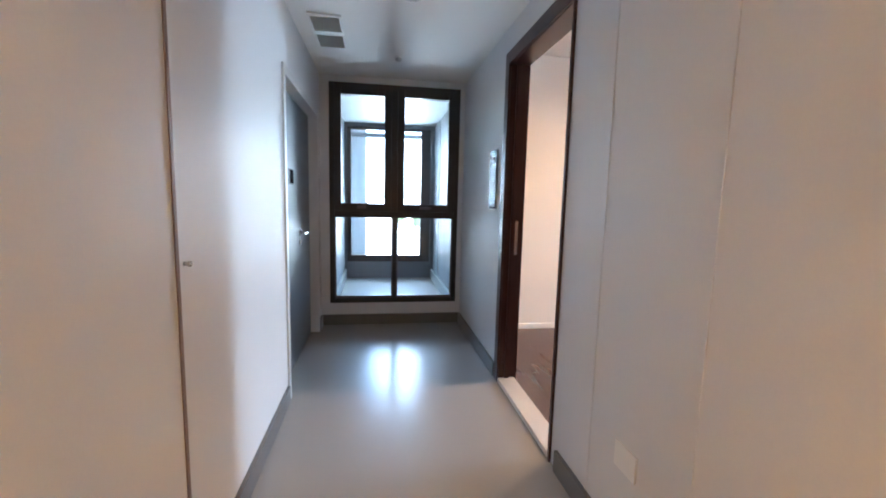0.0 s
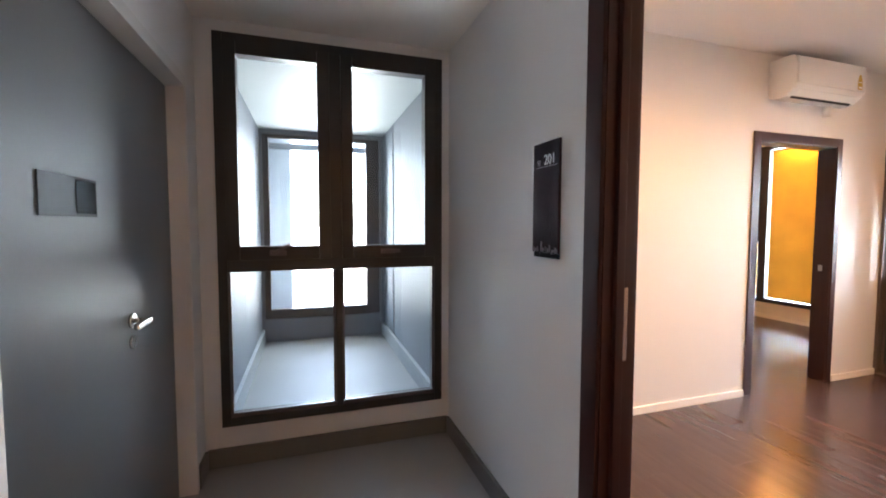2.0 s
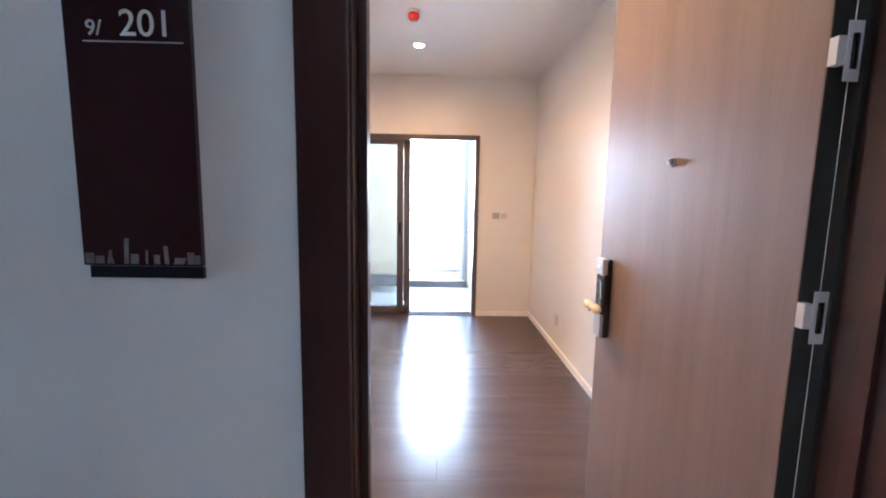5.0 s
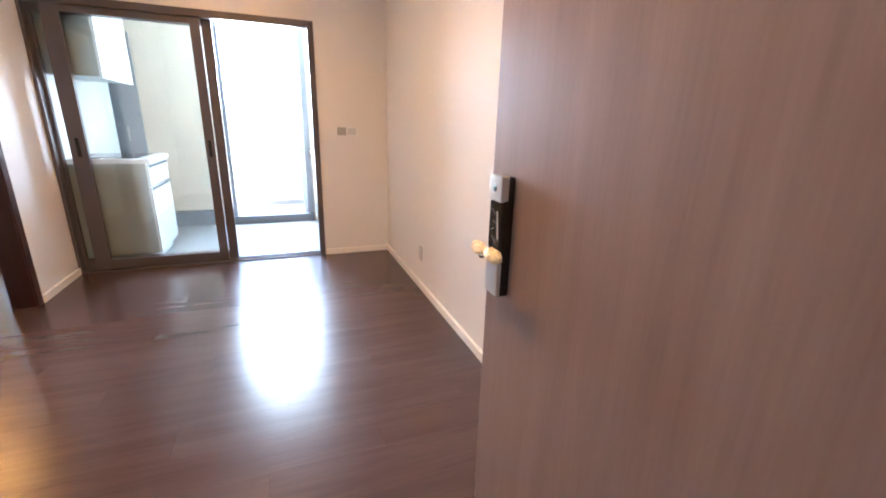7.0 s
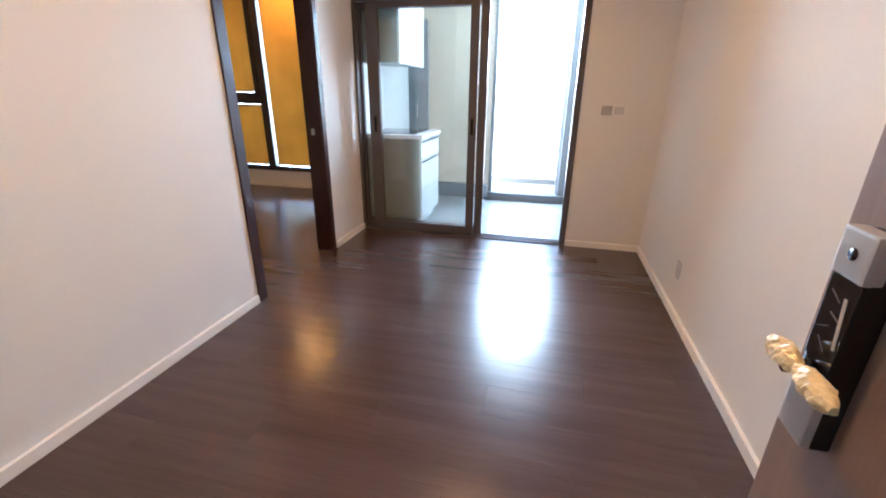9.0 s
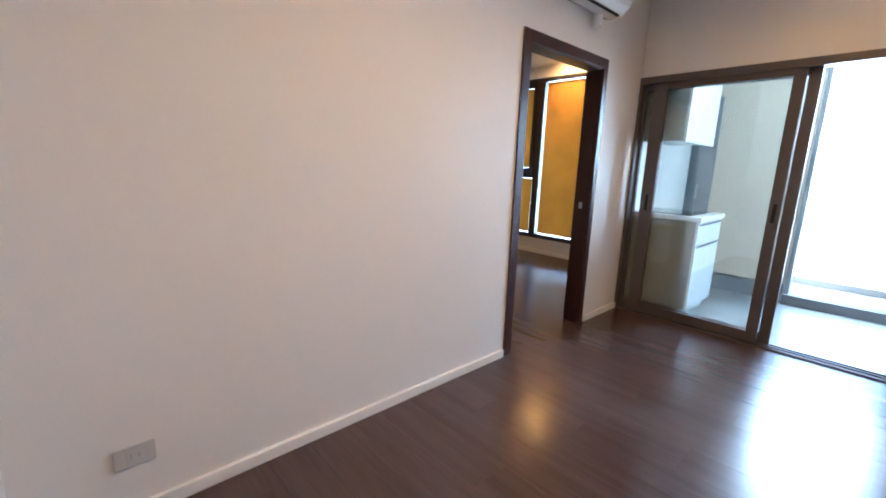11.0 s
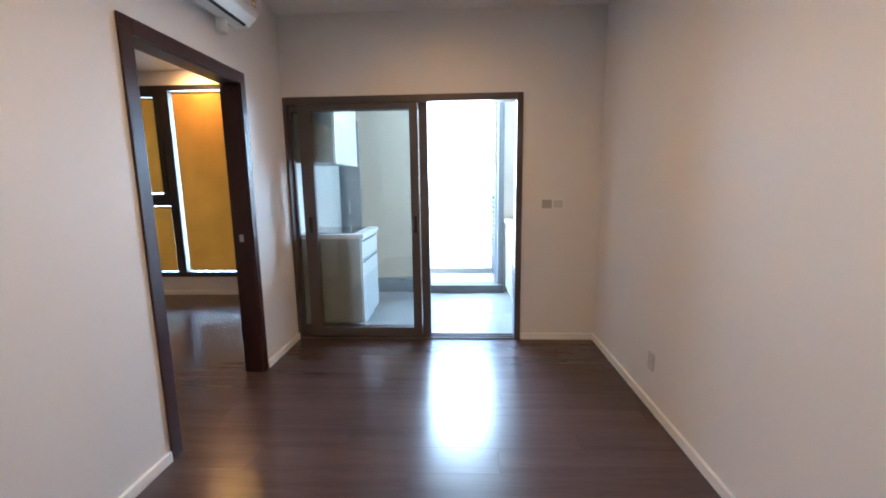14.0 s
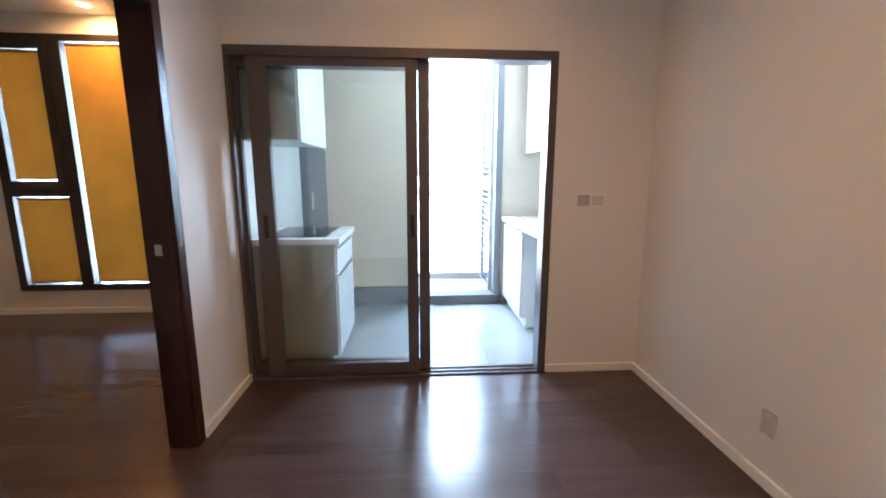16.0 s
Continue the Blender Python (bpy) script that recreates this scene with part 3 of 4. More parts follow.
# ---- sliding door ----
sd = thing("sliding_door", (0, 0, 0), "taupe aluminium sliding glass door, slid half open", "door", kind="structure")
X0 = RX1 - 0.015
for bx in ((X0, X0 + 0.12, GD0, GD0 + 0.05, 0.0, GDZ), (X0, X0 + 0.12, GD1 - 0.022, GD1, 0.0, GDZ), (X0, X0 + 0.12, GD0 + 0.05, GD1 - 0.022, GDZ - 0.055, GDZ)):
    part("door_frame", box(*bx, bevel=0.003), M_GREYALU, sd)
part("track", boxes(((X0, X0 + 0.12, GD0 + 0.05, GD1 - 0.022, -0.01, 0.012), (X0 + 0.028, X0 + 0.034, GD0 + 0.05, GD1 - 0.022, 0.012, 0.022), (X0 + 0.078, X0 + 0.084, GD0 + 0.05, GD1 - 0.022, 0.012, 0.022))), M_GREYALU, sd, "aluminium floor track with two rails")


def sliding_leaf(x, y0, y1, left, right):
    z0, z1 = 0.022, GDZ - 0.055
    lf = part("leaf", boxes(((x, x + 0.038, y0, y0 + right, z0, z1), (x, x + 0.038, y1 - left, y1, z0, z1),
                             (x, x + 0.038, y0 + right, y1 - left, z0, z0 + 0.075), (x, x + 0.038, y0 + right, y1 - left, z1 - 0.05, z1)), 0.003), M_GREYALU, sd)
    pane(lf, "y", x + 0.016, y0 + right, y1 - left, z0 + 0.075, z1 - 0.05)
    for yy in ((y0 + right * 0.5, y1 - left * 0.5) if left > 0.05 else ()):
        part("recessed_pull", join(box(x - 0.003, x, yy - 0.012, yy + 0.012, 0.93, 1.07, bevel=0.001), box(x - 0.004, x - 0.003, yy - 0.006, yy + 0.006, 0.96, 1.04)), M_BLACK, lf, "black recessed pull")
    return lf


sliding_leaf(X0 + 0.015, 4.247, 5.224, 0.105, 0.070)
sliding_leaf(X0 + 0.065, 4.172, 5.317, 0.018, 0.070)

# ---- entrance door ----
EX0, EX1 = CR - 0.012, CR2 + 0.022
ef = thing("entrance_frame", (0, 0, 0), "dark mahogany door frame with casing, at the entrance", "door frame", kind="structure")
J0, J1, JZ = 3.152, 4.003, 2.13
for y0, y1 in ((ED0, J0), (J1, ED1)):
    part("jamb", box(EX0 + 0.012, EX1 - 0.012, y0, y1, 0.0, JZ, bevel=0.002), M_MAHOGANY, ef)
part("head", box(EX0 + 0.012, EX1 - 0.012, ED0, ED1, JZ, EDZ, bevel=0.002), M_MAHOGANY, ef)
for xa, xb in ((EX0, EX0 + 0.012), (EX1 - 0.012, EX1)):
    for y0, y1 in ((ED0 - 0.008, J0 - 0.004), (J1 + 0.004, ED1 + 0.02)):
        part("casing", box(xa, xb, y0, y1, 0.0, EDZ + 0.02, bevel=0.003), M_MAHOGANY, ef)
    part("casing", box(xa, xb, J0 - 0.004, J1 + 0.004, JZ + 0.004, EDZ + 0.02, bevel=0.003), M_MAHOGANY, ef)
for y0, y1 in ((J0, J0 + 0.012), (J1 - 0.014, J1)):
    part("stop", box(EX0 + 0.05, EX1 - 0.06, y0, y1, 0.0, JZ, bevel=0.002), M_MAHOGANY, ef)
# Added dark strip: paints the shade in the gap between jamb and leaf.
part("gap_shade_strip", box(EX1, EX1 + 0.0235, ED0 - 0.004, J0 + 0.006, 0.0, JZ), M_GAPSHADE, ef, "dark strip standing in for the shaded hinge gap")
part("strike_plate", boxes(((1.325, 1.355, J1 - 0.0025, J1, 0.94, 1.16),), 0.001), M_STEEL, ef, "steel strike plate")
structure("threshold", box(CR - 0.005, CR2 + 0.005, ED0, ED1, -0.1, 0.098, bevel=0.004), M_STONE, "white stone threshold at the entrance", "threshold")

LX0, LX1, LY0, LY1 = 1.418, 2.355, 3.158, 3.198
leaf = thing("entrance_door", (LX0, LY0, 0.0), "brown laminate entrance door standing open, with a digital lock", "door", kind="structure")
part("door_leaf", box(0, LX1 - LX0, 0, LY1 - LY0, 0.012, JZ - 0.006, bevel=0.0025), M_LEAF, leaf)
part("peephole", join(cyl((0.457, 0.04, 1.463), (0.457, 0.047, 1.463), 0.013), cyl((0.457, 0.046, 1.463), (0.457, 0.056, 1.463), 0.0085)), M_STEEL, leaf, "small chrome peephole")
# The jamb's shadow on the hinge edge, painted as a thin dark band.
part("edge_shade_band", box(-0.0015, 0.0, 0.001, 0.039, 0.014, JZ - 0.008), M_GAPSHADE, leaf, "dark band painting the shade on the leaf's hinge edge")
for hz in (0.25, 1.141, 1.613):
    # a pressed steel plate with an open middle, and its tongue let into the leaf's edge
    hg = part("hinge", boxes(((-0.020, -0.017, -0.007, 0.003, hz - 0.05, hz + 0.05), (-0.020, -0.017, 0.003, 0.018, hz + 0.03, hz + 0.05),
                              (-0.020, -0.017, 0.003, 0.018, hz - 0.05, hz - 0.03), (-0.020, -0.017, 0.018, 0.026, hz - 0.05, hz + 0.05),
                              (-0.018, -0.001, 0.024, 0.041, hz - 0.022, hz + 0.026)), 0.0008), M_HINGE, leaf, "bright steel hinge plate")
    part("knuckle", cyl((-0.014, 0.010, hz - 0.03), (-0.014, 0.010, hz + 0.03), 0.006, seg=12), M_BLACK, hg, "dark hinge knuckle")

# the digital lock on the leaf
LKX, LKZ = 0.845, 0.968
lock = part("digital_lock", box(LKX - 0.031, LKX + 0.031, 0.04, 0.074, LKZ - 0.156, LKZ + 0.156, bevel=0.006), M_BLACK, leaf, "black and silver digital lock with keypad")
part("silver_cap", box(LKX - 0.0315, LKX + 0.0315, 0.056, 0.0795, LKZ + 0.094, LKZ + 0.158, bevel=0.005), M_CAP, lock, "brushed silver top cap")
part("keypad", box(LKX - 0.030, LKX + 0.028, 0.0735, 0.0765, LKZ - 0.030, LKZ + 0.092, bevel=0.001), M_HOB, lock, "glossy black touch keypad")
part("film_edge", moved(box(-0.003, 0.003, 0.0, 0.001, -0.035, 0.035), pose(LKX - 0.018, 0.0766, LKZ + 0.035, 0, 8, 0)), M_GREYPL, lock, "lifting edge of protective film")
for fx, fz, ft, fl in ((0.006, 0.066, 62, 0.012), (-0.004, 0.040, 72, 0.010), (0.010, 0.020, -64, 0.011), (0.002, -0.004, 50, 0.012)):
    part("film_crease", moved(box(-0.0007, 0.0007, 0.0, 0.0008, -fl, fl), pose(LKX + fx, 0.0766, LKZ + fz, 0, ft, 0)), M_MOTIF, lock, "pale crease in the protective film")
part("emblem", lathe(((0.0, 0.0), (0.0085, 0.0), (0.0085, 0.001), (0.0, 0.001)))
     , M_BLACK, lock).matrix_local = pose(LKX, 0.0795, LKZ + 0.126, -90)
part("silver_foot", box(LKX - 0.0315, LKX + 0.0315, 0.064, 0.0775, LKZ - 0.154, LKZ - 0.062, bevel=0.004), M_CAP, lock, "satin silver lower plate")
part("spindle", cyl((LKX, 0.07, LKZ - 0.042), (LKX, 0.112, LKZ - 0.042), 0.011), M_STEEL, lock)


def wrapped_handle():
    """A lever wrapped in crumpled yellowed film, pinched in the middle."""
    bm = bmesh.new()
    rings, seg = 34, 16
    prev = None
    for k in range(rings + 1):
        u = k / rings
        x = 0.046 - 0.170 * u
        rad = 0.0065 + 0.0095 * abs(math.sin(math.pi * (u * 2.0 + 0.06))) ** 0.8
        if k in (0, rings):
            rad *= 0.55
        ring = []
        for j in range(seg):
            a = 2 * math.pi * j / seg
            cr = 1 + 0.30 * noise.noise(Vector((x * 60, math.cos(a) * 2.0, math.sin(a) * 2.0))) + 0.16 * noise.noise(Vector((x * 190, math.cos(a) * 5.0, math.sin(a) * 5.0)))
            ring.append(bm.verts.new((x, rad * cr * math.cos(a), rad * cr * 1.15 * math.sin(a))))
        if prev:
            for j in range(seg):
                bm.faces.new((prev[j], prev[(j + 1) % seg], ring[(j + 1) % seg], ring[j]))
        else:
            bm.faces.new(ring)
        prev = ring
    bm.faces.new(prev[::-1])
    bmesh.ops.recalc_face_normals(bm, faces=bm.faces[:])
    return bm


part("lever_handle", moved(wrapped_handle(), pose(LKX, 0.112, LKZ - 0.028, 0, 3, -4)), M_WRAP, lock, "lever wrapped in yellowed plastic film")

# ---- corridor things ----
fd = thing("fire_door", (0, 0, 0), "closed grey painted steel fire door with a pale frame", "door", kind="structure")
for bx in ((CL - 0.09, CL + 0.012, FD0 - 0.05, FD0, CF, FDZ + 0.05), (CL - 0.09, CL + 0.012, FD1, FD1 + 0.03, CF, FDZ + 0.05), (CL - 0.09, CL + 0.012, FD0, FD1, FDZ, FDZ + 0.05)):
    part("door_frame", box(*bx, bevel=0.004), M_HALL if bx[2] >= FD1 else M_FRAMEPAINT, fd)
dl = part("door_leaf", box(CL - 0.115, CL - 0.065, FD0 + 0.004, FD1 - 0.004, CF + 0.008, FDZ - 0.004, bevel=0.003), M_FIRE, fd)
FX = CL - 0.065
dp = part("door_plate", box(FX, FX + 0.004, 4.20, 4.48, 1.365, 1.47, bevel=0.0015), M_SIGNPLATE, dl, "small dark grey sign plate")
part("glossy_field", box(FX + 0.004, FX + 0.0055, 4.365, 4.472, 1.373, 1.462, bevel=0.0006), M_HOB, dp, "glossy black end of the plate")
lv2 = part("lever_handle", join(cyl((FX, 4.70, 1.01), (FX + 0.01, 4.70, 1.01), 0.026), cyl((FX + 0.008, 4.70, 1.01), (FX + 0.055, 4.70, 1.01), 0.009),
                                box(FX + 0.045, FX + 0.062, 4.585, 4.71, 1.0, 1.02, bevel=0.006)), M_STEEL, dl, "brushed steel lever handle")
part("keyhole", join(cyl((FX, 4.70, 0.935), (FX + 0.008, 4.70, 0.935), 0.024), box(FX + 0.008, FX + 0.0095, 4.696, 4.704, 0.925, 0.945)), M_STEEL, dl, "round steel keyhole cover")


def letters(text, size, m, mat, parent, name="lettering", align="LEFT"):
    cu = bpy.data.curves.new(name, "FONT")
    cu.body, cu.size, cu.extrude, cu.align_x = text, size, 0.0008, align
    ob = bpy.data.objects.new(name, cu)
    me = bpy.data.meshes.new_from_object(ob)
    bpy.data.objects.remove(ob)
    me.materials.clear()
    me.materials.append(mat)
    me.transform(m)
    o = new(name, me)
    o.parent = parent
    return o


# room number sign; its own axes: x along the reading direction, z up
sg = thing("room_number_sign", (CR - 0.001, 4.30, 1.229), "maroon acrylic room number sign on the corridor wall", "sign", turn=-90)
# local x runs towards the near end of the wall, local -y faces the corridor
part("plate", box(-0.083, 0.083, -0.010, 0.0, 0.018, 0.408, bevel=0.0015), M_SIGN, sg)
part("lower_band", box(-0.077, 0.083, -0.0075, 0.0, 0.0, 0.017, bevel=0.001), M_SIGNLOW, sg, "navy lower strip")
flat = Matrix.Translation((0, -0.0105, 0)) @ Euler((radians(90), 0, 0)).to_matrix().to_4x4()
letters("201", 0.048, Matrix.Translation((-0.010, 0, 0.329)) @ flat, M_SILVER, sg, "number_lettering")
letters("9/", 0.028, Matrix.Translation((-0.054, 0, 0.329)) @ flat, M_PRINT, sg, "number_lettering")
part("underline", box(-0.058, 0.074, -0.0112, -0.010, 0.3205, 0.322), M_PRINT, sg, "thin silver line")


def printed_motif(a, w, h, lean):
    """A small printed shape on the plate: its foot a wide, leaning sideways towards its top."""
    bm = box(a, a + w, -0.0108, -0.010, 0.021, 0.021 + h)
    for v in bm.verts:
        if v.co.z > 0.022:
            v.co.x += lean
    return part("printed_motif", bm, M_MOTIF, sg, "faded grey printed motif")


for a, w, h, lean in ((-0.080, 0.012, 0.015, 0), (-0.066, 0.012, 0.011, 0), (-0.050, 0.004, 0.019, 0.004), (-0.044, 0.004, 0.012, -0.003), (-0.026, 0.006, 0.036, 0.002), (-0.017, 0.011, 0.014, 0.001),
                      (0.004, 0.003, 0.020, 0.001), (0.016, 0.008, 0.013, 0), (0.031, 0.006, 0.026, -0.001), (0.043, 0.015, 0.009, 0.003), (0.063, 0.010, 0.017, 0), (0.074, 0.007, 0.013, 0)):
    printed_motif(a, w, h, lean)

vent = thing("ceiling_vent", (0.127, 4.39, CC), "white ceiling vent grille with fine slats", "vent")
part("frame", boxes(((-0.10, -0.085, -0.28, 0.28, -0.012, 0.0), (0.085, 0.10, -0.28, 0.28, -0.012, 0.0), (-0.085, 0.085, -0.28, -0.262, -0.012, 0.0), (-0.085, 0.085, 0.262, 0.28, -0.012, 0.0), (-0.085, 0.085, -0.03, 0.03, -0.012, 0.0)), 0.002), M_WHITE, vent)
# Flat dark sheet in place of a duct, its shade put into the colour.
part("backing", box(-0.085, 0.085, -0.262, 0.262, -0.003, 0.0), M_GAPSHADE, vent, "dark sheet standing in for the duct's shade")
vs = mesh_of("slat", moved(box(-0.085, 0.085, -0.006, 0.006, -0.001, 0.001), pose(0, 0, 0, 35)), M_WHITE)
for k in range(30):
    yy = -0.252 + k * 0.0172
    if abs(yy) > 0.036:
        s = new("slat", vs)
        s.parent = vent
        s.location = (0, yy, -0.0075)


def downlight(x, y, z, on, label, r=0.052, glow=M_LAMPGLOW):
    d = thing("downlight", (x, y, z), label, "ceiling light", "recessed downlights")
    part("rim", lathe(((r, 0.0), (r + 0.002, -0.004), (r - 0.004, -0.008), (r * 0.8, -0.006), (r * 0.78, -0.001), (r, 0.0))), M_WHITE, d)
    part("lens", lathe(((0.0, -0.003), (r * 0.5, -0.003), (r * 0.77, -0.002), (r * 0.77, -0.0005), (0.0, -0.0005))), glow if on else M_GREYPL, d, "glowing warm lens" if on else "unlit lens")
    return d


def detector(x, y, z, mat, label, r=0.045, h=0.05):
    d = thing("smoke_detector", (x, y, z), label, "detector", "ceiling detectors")
    part("base", lathe(((0.0, 0.0), (r, 0.0), (r, -h * 0.25), (r * 0.9, -h * 0.3), (0, -h * 0.3))), M_WHITE, d)
    part("head", lathe(((0.0, -h * 0.3), (r * 0.82, -h * 0.3), (r * 0.86, -h * 0.7), (r * 0.6, -h), (0.0, -h))), mat, d)
    return d


downlight(0.626, 3.78, CC, False, "unlit round downlight in the corridor ceiling", 0.075)
downlight(0.6, 0.6, CC, True, "lit round downlight in the corridor ceiling", 0.075)
detector(0.605, 4.79, CC, M_GREYPL, "small grey detector on the corridor ceiling", 0.03, 0.03)
for lx, ly in ((3.53, 4.04), (4.46, 4.05), (2.6, 4.04), (5.0, 6.75)):
    downlight(lx, ly, RC, True, "lit warm recessed downlight in the white ceiling")
downlight(6.60, 6.92, RC, True, "bright warm downlight close to the bedroom window", glow=M_LAMPBRIGHT)
detector(3.80, 4.06, RC, M_RED, "white detector with a red cap on the ceiling", 0.05, 0.06)
detector(3.15, 4.04, RC, M_RED, "small white and red sprinkler cover on the ceiling", 0.032, 0.04)


def wall_plate(name, at, turn, label, category, w, h, kind):
    """A plate on a wall; local -y faces the room."""
    p = thing(name, at, label, category, turn=turn)
    part("plate", box(-w / 2, w / 2, -0.008, 0.0, -h / 2, h / 2, bevel=0.003), M_SOCKET if kind == "socket" else M_WHITE, p)
    if kind == "socket":
        for sx in (-0.012, 0.012):
            part("slot", box(sx - 0.003, sx + 0.003, -0.0095, -0.0079, -0.010, 0.010), M_GREYPL, p)
        part("inset", box(-0.024, 0.024, -0.0092, -0.0075, -0.024, 0.024, bevel=0.001), M_SOCKET, p)
    return p


wall_plate("wall_socket", (1.694, RY1 - 0.0003, 0.243), 0, "white double socket low on the cream wall", "socket", 0.12, 0.075, "socket")
wall_plate("wall_socket", (4.275, RY0 + 0.0003, 0.282), 180, "white socket low on the cream wall", "socket", 0.07, 0.105, "socket")
wall_plate("wall_socket", (CR - 0.0003, 2.57, 0.45), -90, "white cover plate low on the corridor wall", "socket", 0.115, 0.09, "plain")
sw = wall_plate("light_switch", (RX1 - 0.0003, 3.155, 1.155), -90, "white light switch with a grey control beside the sliding door", "switch", 0.19, 0.085, "plain")
part("control", box(-0.088, -0.008, -0.012, -0.008, -0.034, 0.036, bevel=0.002), M_GREYPL, sw, "grey control panel")
part("rocker", box(0.005, 0.082, -0.0105, -0.008, -0.030, 0.030, bevel=0.0015), M_FRAMEPAINT, sw)

# service doors in the corridor walls: fine shadow gaps and a knob
sp = thing("service_door", (CL, 2.575, CF), "flush painted service door with a small knob", "door", kind="structure")
part("edge_strip", box(-0.002, 0.004, -0.008, 0.008, 0.0, CC - CF, bevel=0.001), M_LEAF, sp, "brown edge strip")
part("knob", lathe(((0.0, 0.0), (0.006, 0.0), (0.005, 0.008), (0.009, 0.013), (0.007, 0.019), (0.0, 0.02))), M_STEEL, sp).matrix_local = pose(0.001, 0.040, 1.03, 0, 90, 0)
for yy in (2.81, 2.30):
    structure("trim_joint", box(CR - 0.0025, CR + 0.002, yy - 0.008, yy + 0.008, CF + 0.1, CC), M_HALL, "fine vertical joint in the corridor wall", "trim")

# ---- bedroom door frame ----
bf = thing("bedroom_door_frame", (0, 0, 0), "dark mahogany frame of the open bedroom doorway", "door frame", kind="structure")
I0, I1, IZ = 3.79, 4.675, 1.995
for x0, x1 in ((BD0, I0), (I1, BD1)):
    part("jamb", box(x0, x1, RY1, RY2, 0, IZ, bevel=0.002), M_MAHOGANY, bf)
part("head", box(BD0, BD1, RY1, RY2, IZ, BDZ, bevel=0.002), M_MAHOGANY, bf)
for y0, y1 in ((RY1 - 0.012, RY1), (RY2, RY2 + 0.012)):
    for x0, x1 in ((BD0 - 0.03, I0 - 0.005), (I1 + 0.005, BD1 + 0.03)):
        part("casing", box(x0, x1, y0, y1, 0, BDZ + 0.025, bevel=0.003), M_MAHOGANY, bf)
    part("casing", box(I0 - 0.005, I1 + 0.005, y0, y1, IZ + 0.005, BDZ + 0.025, bevel=0.003), M_MAHOGANY, bf)
part("strike_plate", box(I1 - 0.002, I1, 5.395, 5.425, 0.955, 1.005, bevel=0.0008), M_GREYPL, bf, "steel strike plate")

# ---- air conditioner ----
ac = thing("air_conditioner", (4.23, RY1, 2.30), "white wall-mounted split air conditioner above the bedroom door", "air conditioner")


def ac_body():
    bm = bmesh.new()
    prof = ((0, 0.02), (-0.05, 0.0), (-0.13, 0.005), (-0.185, 0.055), (-0.20, 0.11), (-0.20, 0.22), (-0.185, 0.288), (-0.16, 0.298), (0, 0.298))
    ends = []
    for x in (-0.385, 0.385):
        ends.append([bm.verts.new((x, y, z)) for y, z in prof])
    n = len(prof)
    for k in range(n):
        bm.faces.new((ends[0][k], ends[0][(k + 1) % n], ends[1][(k + 1) % n], ends[1][k]))
    bm.faces.new(ends[0])
    bm.faces.new(ends[1][::-1])
    bmesh.ops.recalc_face_normals(bm, faces=bm.faces[:])
    bmesh.ops.bevel(bm, geom=bm.edges[:], offset=0.006, segments=2, affect="EDGES", profile=0.7)
    return bm


part("body", ac_body(), M_ACWHITE, ac)
part("front_panel", box(-0.378, 0.378, -0.206, -0.199, 0.085, 0.275, bevel=0.003), M_ACWHITE, ac)
part("outlet_flap", moved(box(-0.33, 0.33, -0.028, 0.028, -0.003, 0.003, bevel=0.002), pose(0, -0.164, 0.030, -42)), M_ACWHITE, ac)
# No slot is cut: a dark box paints the outlet's shade.
part("outlet_shade", moved(box(-0.335, 0.335, -0.008, 0.008, -0.004, 0.004), pose(0, -0.131, 0.005, -20)), M_GAPSHADE, ac, "dark strip standing in for the shaded air outlet")
arch = [(-0.027, 0.0), (0.027, 0.0), (0.027, 0.045), (0.022, 0.080), (0.011, 0.108), (0.0, 0.116), (-0.011, 0.108), (-0.022, 0.080), (-0.027, 0.045)]
bm = bmesh.new()
bmesh.ops.extrude_face_region(bm, geom=[bm.faces.new([bm.verts.new((0.312 + u, -0.2062, 0.098 + v)) for u, v in arch])])
for v in bm.verts[:len(arch)]:
    v.co.y = -0.2075
bmesh.ops.recalc_face_normals(bm, faces=bm.faces[:])
st = part("energy_sticker", bm, M_STICKER, ac, "arched yellow energy label")
for r in ((0.296, 0.328, -0.2083, -0.2076, 0.150, 0.156), (0.293, 0.331, -0.2083, -0.2076, 0.108, 0.120)):
    part("printed_bar", box(*r), M_WHITE, st)
part("pipe_cover", cyl((0.22, -0.05, -0.075), (0.22, -0.05, 0.01), 0.03), M_WHITE, ac)

# ---- kitchen units ----
KC0, KC1, KF = 5.475, 6.115, 4.775
cu = thing("base_cabinet", (KC0, KF, 0), "white kitchen base cabinet with a drawer over a door", "cabinet")
W, D = KC1 - KC0, KY1 - KF
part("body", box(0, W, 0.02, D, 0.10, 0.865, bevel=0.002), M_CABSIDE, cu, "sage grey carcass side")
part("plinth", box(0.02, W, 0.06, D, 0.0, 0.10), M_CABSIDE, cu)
dr = part("drawer_front", box(0.004, W - 0.003, 0.0, 0.019, 0.675, 0.855, bevel=0.0015), M_CAB, cu)
# Grips are not cut in: dark strips paint their shade, on the door too.
part("finger_pull", box(0.02, W - 0.02, -0.002, 0.004, 0.828, 0.846), M_GAPSHADE, dr, "dark strip painted as a recessed grip's shade")
dd = part("cabinet_door", box(0.004, W - 0.003, 0.0, 0.019, 0.104, 0.668, bevel=0.0015), M_CAB, cu)
part("finger_pull", box(0.02, W - 0.02, -0.002, 0.004, 0.640, 0.660), M_GAPSHADE, dd, "dark strip painted as a recessed grip's shade")
wt = thing("worktop", (KC0, KF, 0.865), "white kitchen worktop on the base cabinet", "worktop")
part("slab", box(-0.012, W + 0.012, -0.018, D, 0.0, 0.04, bevel=0.004), M_TOP, wt)
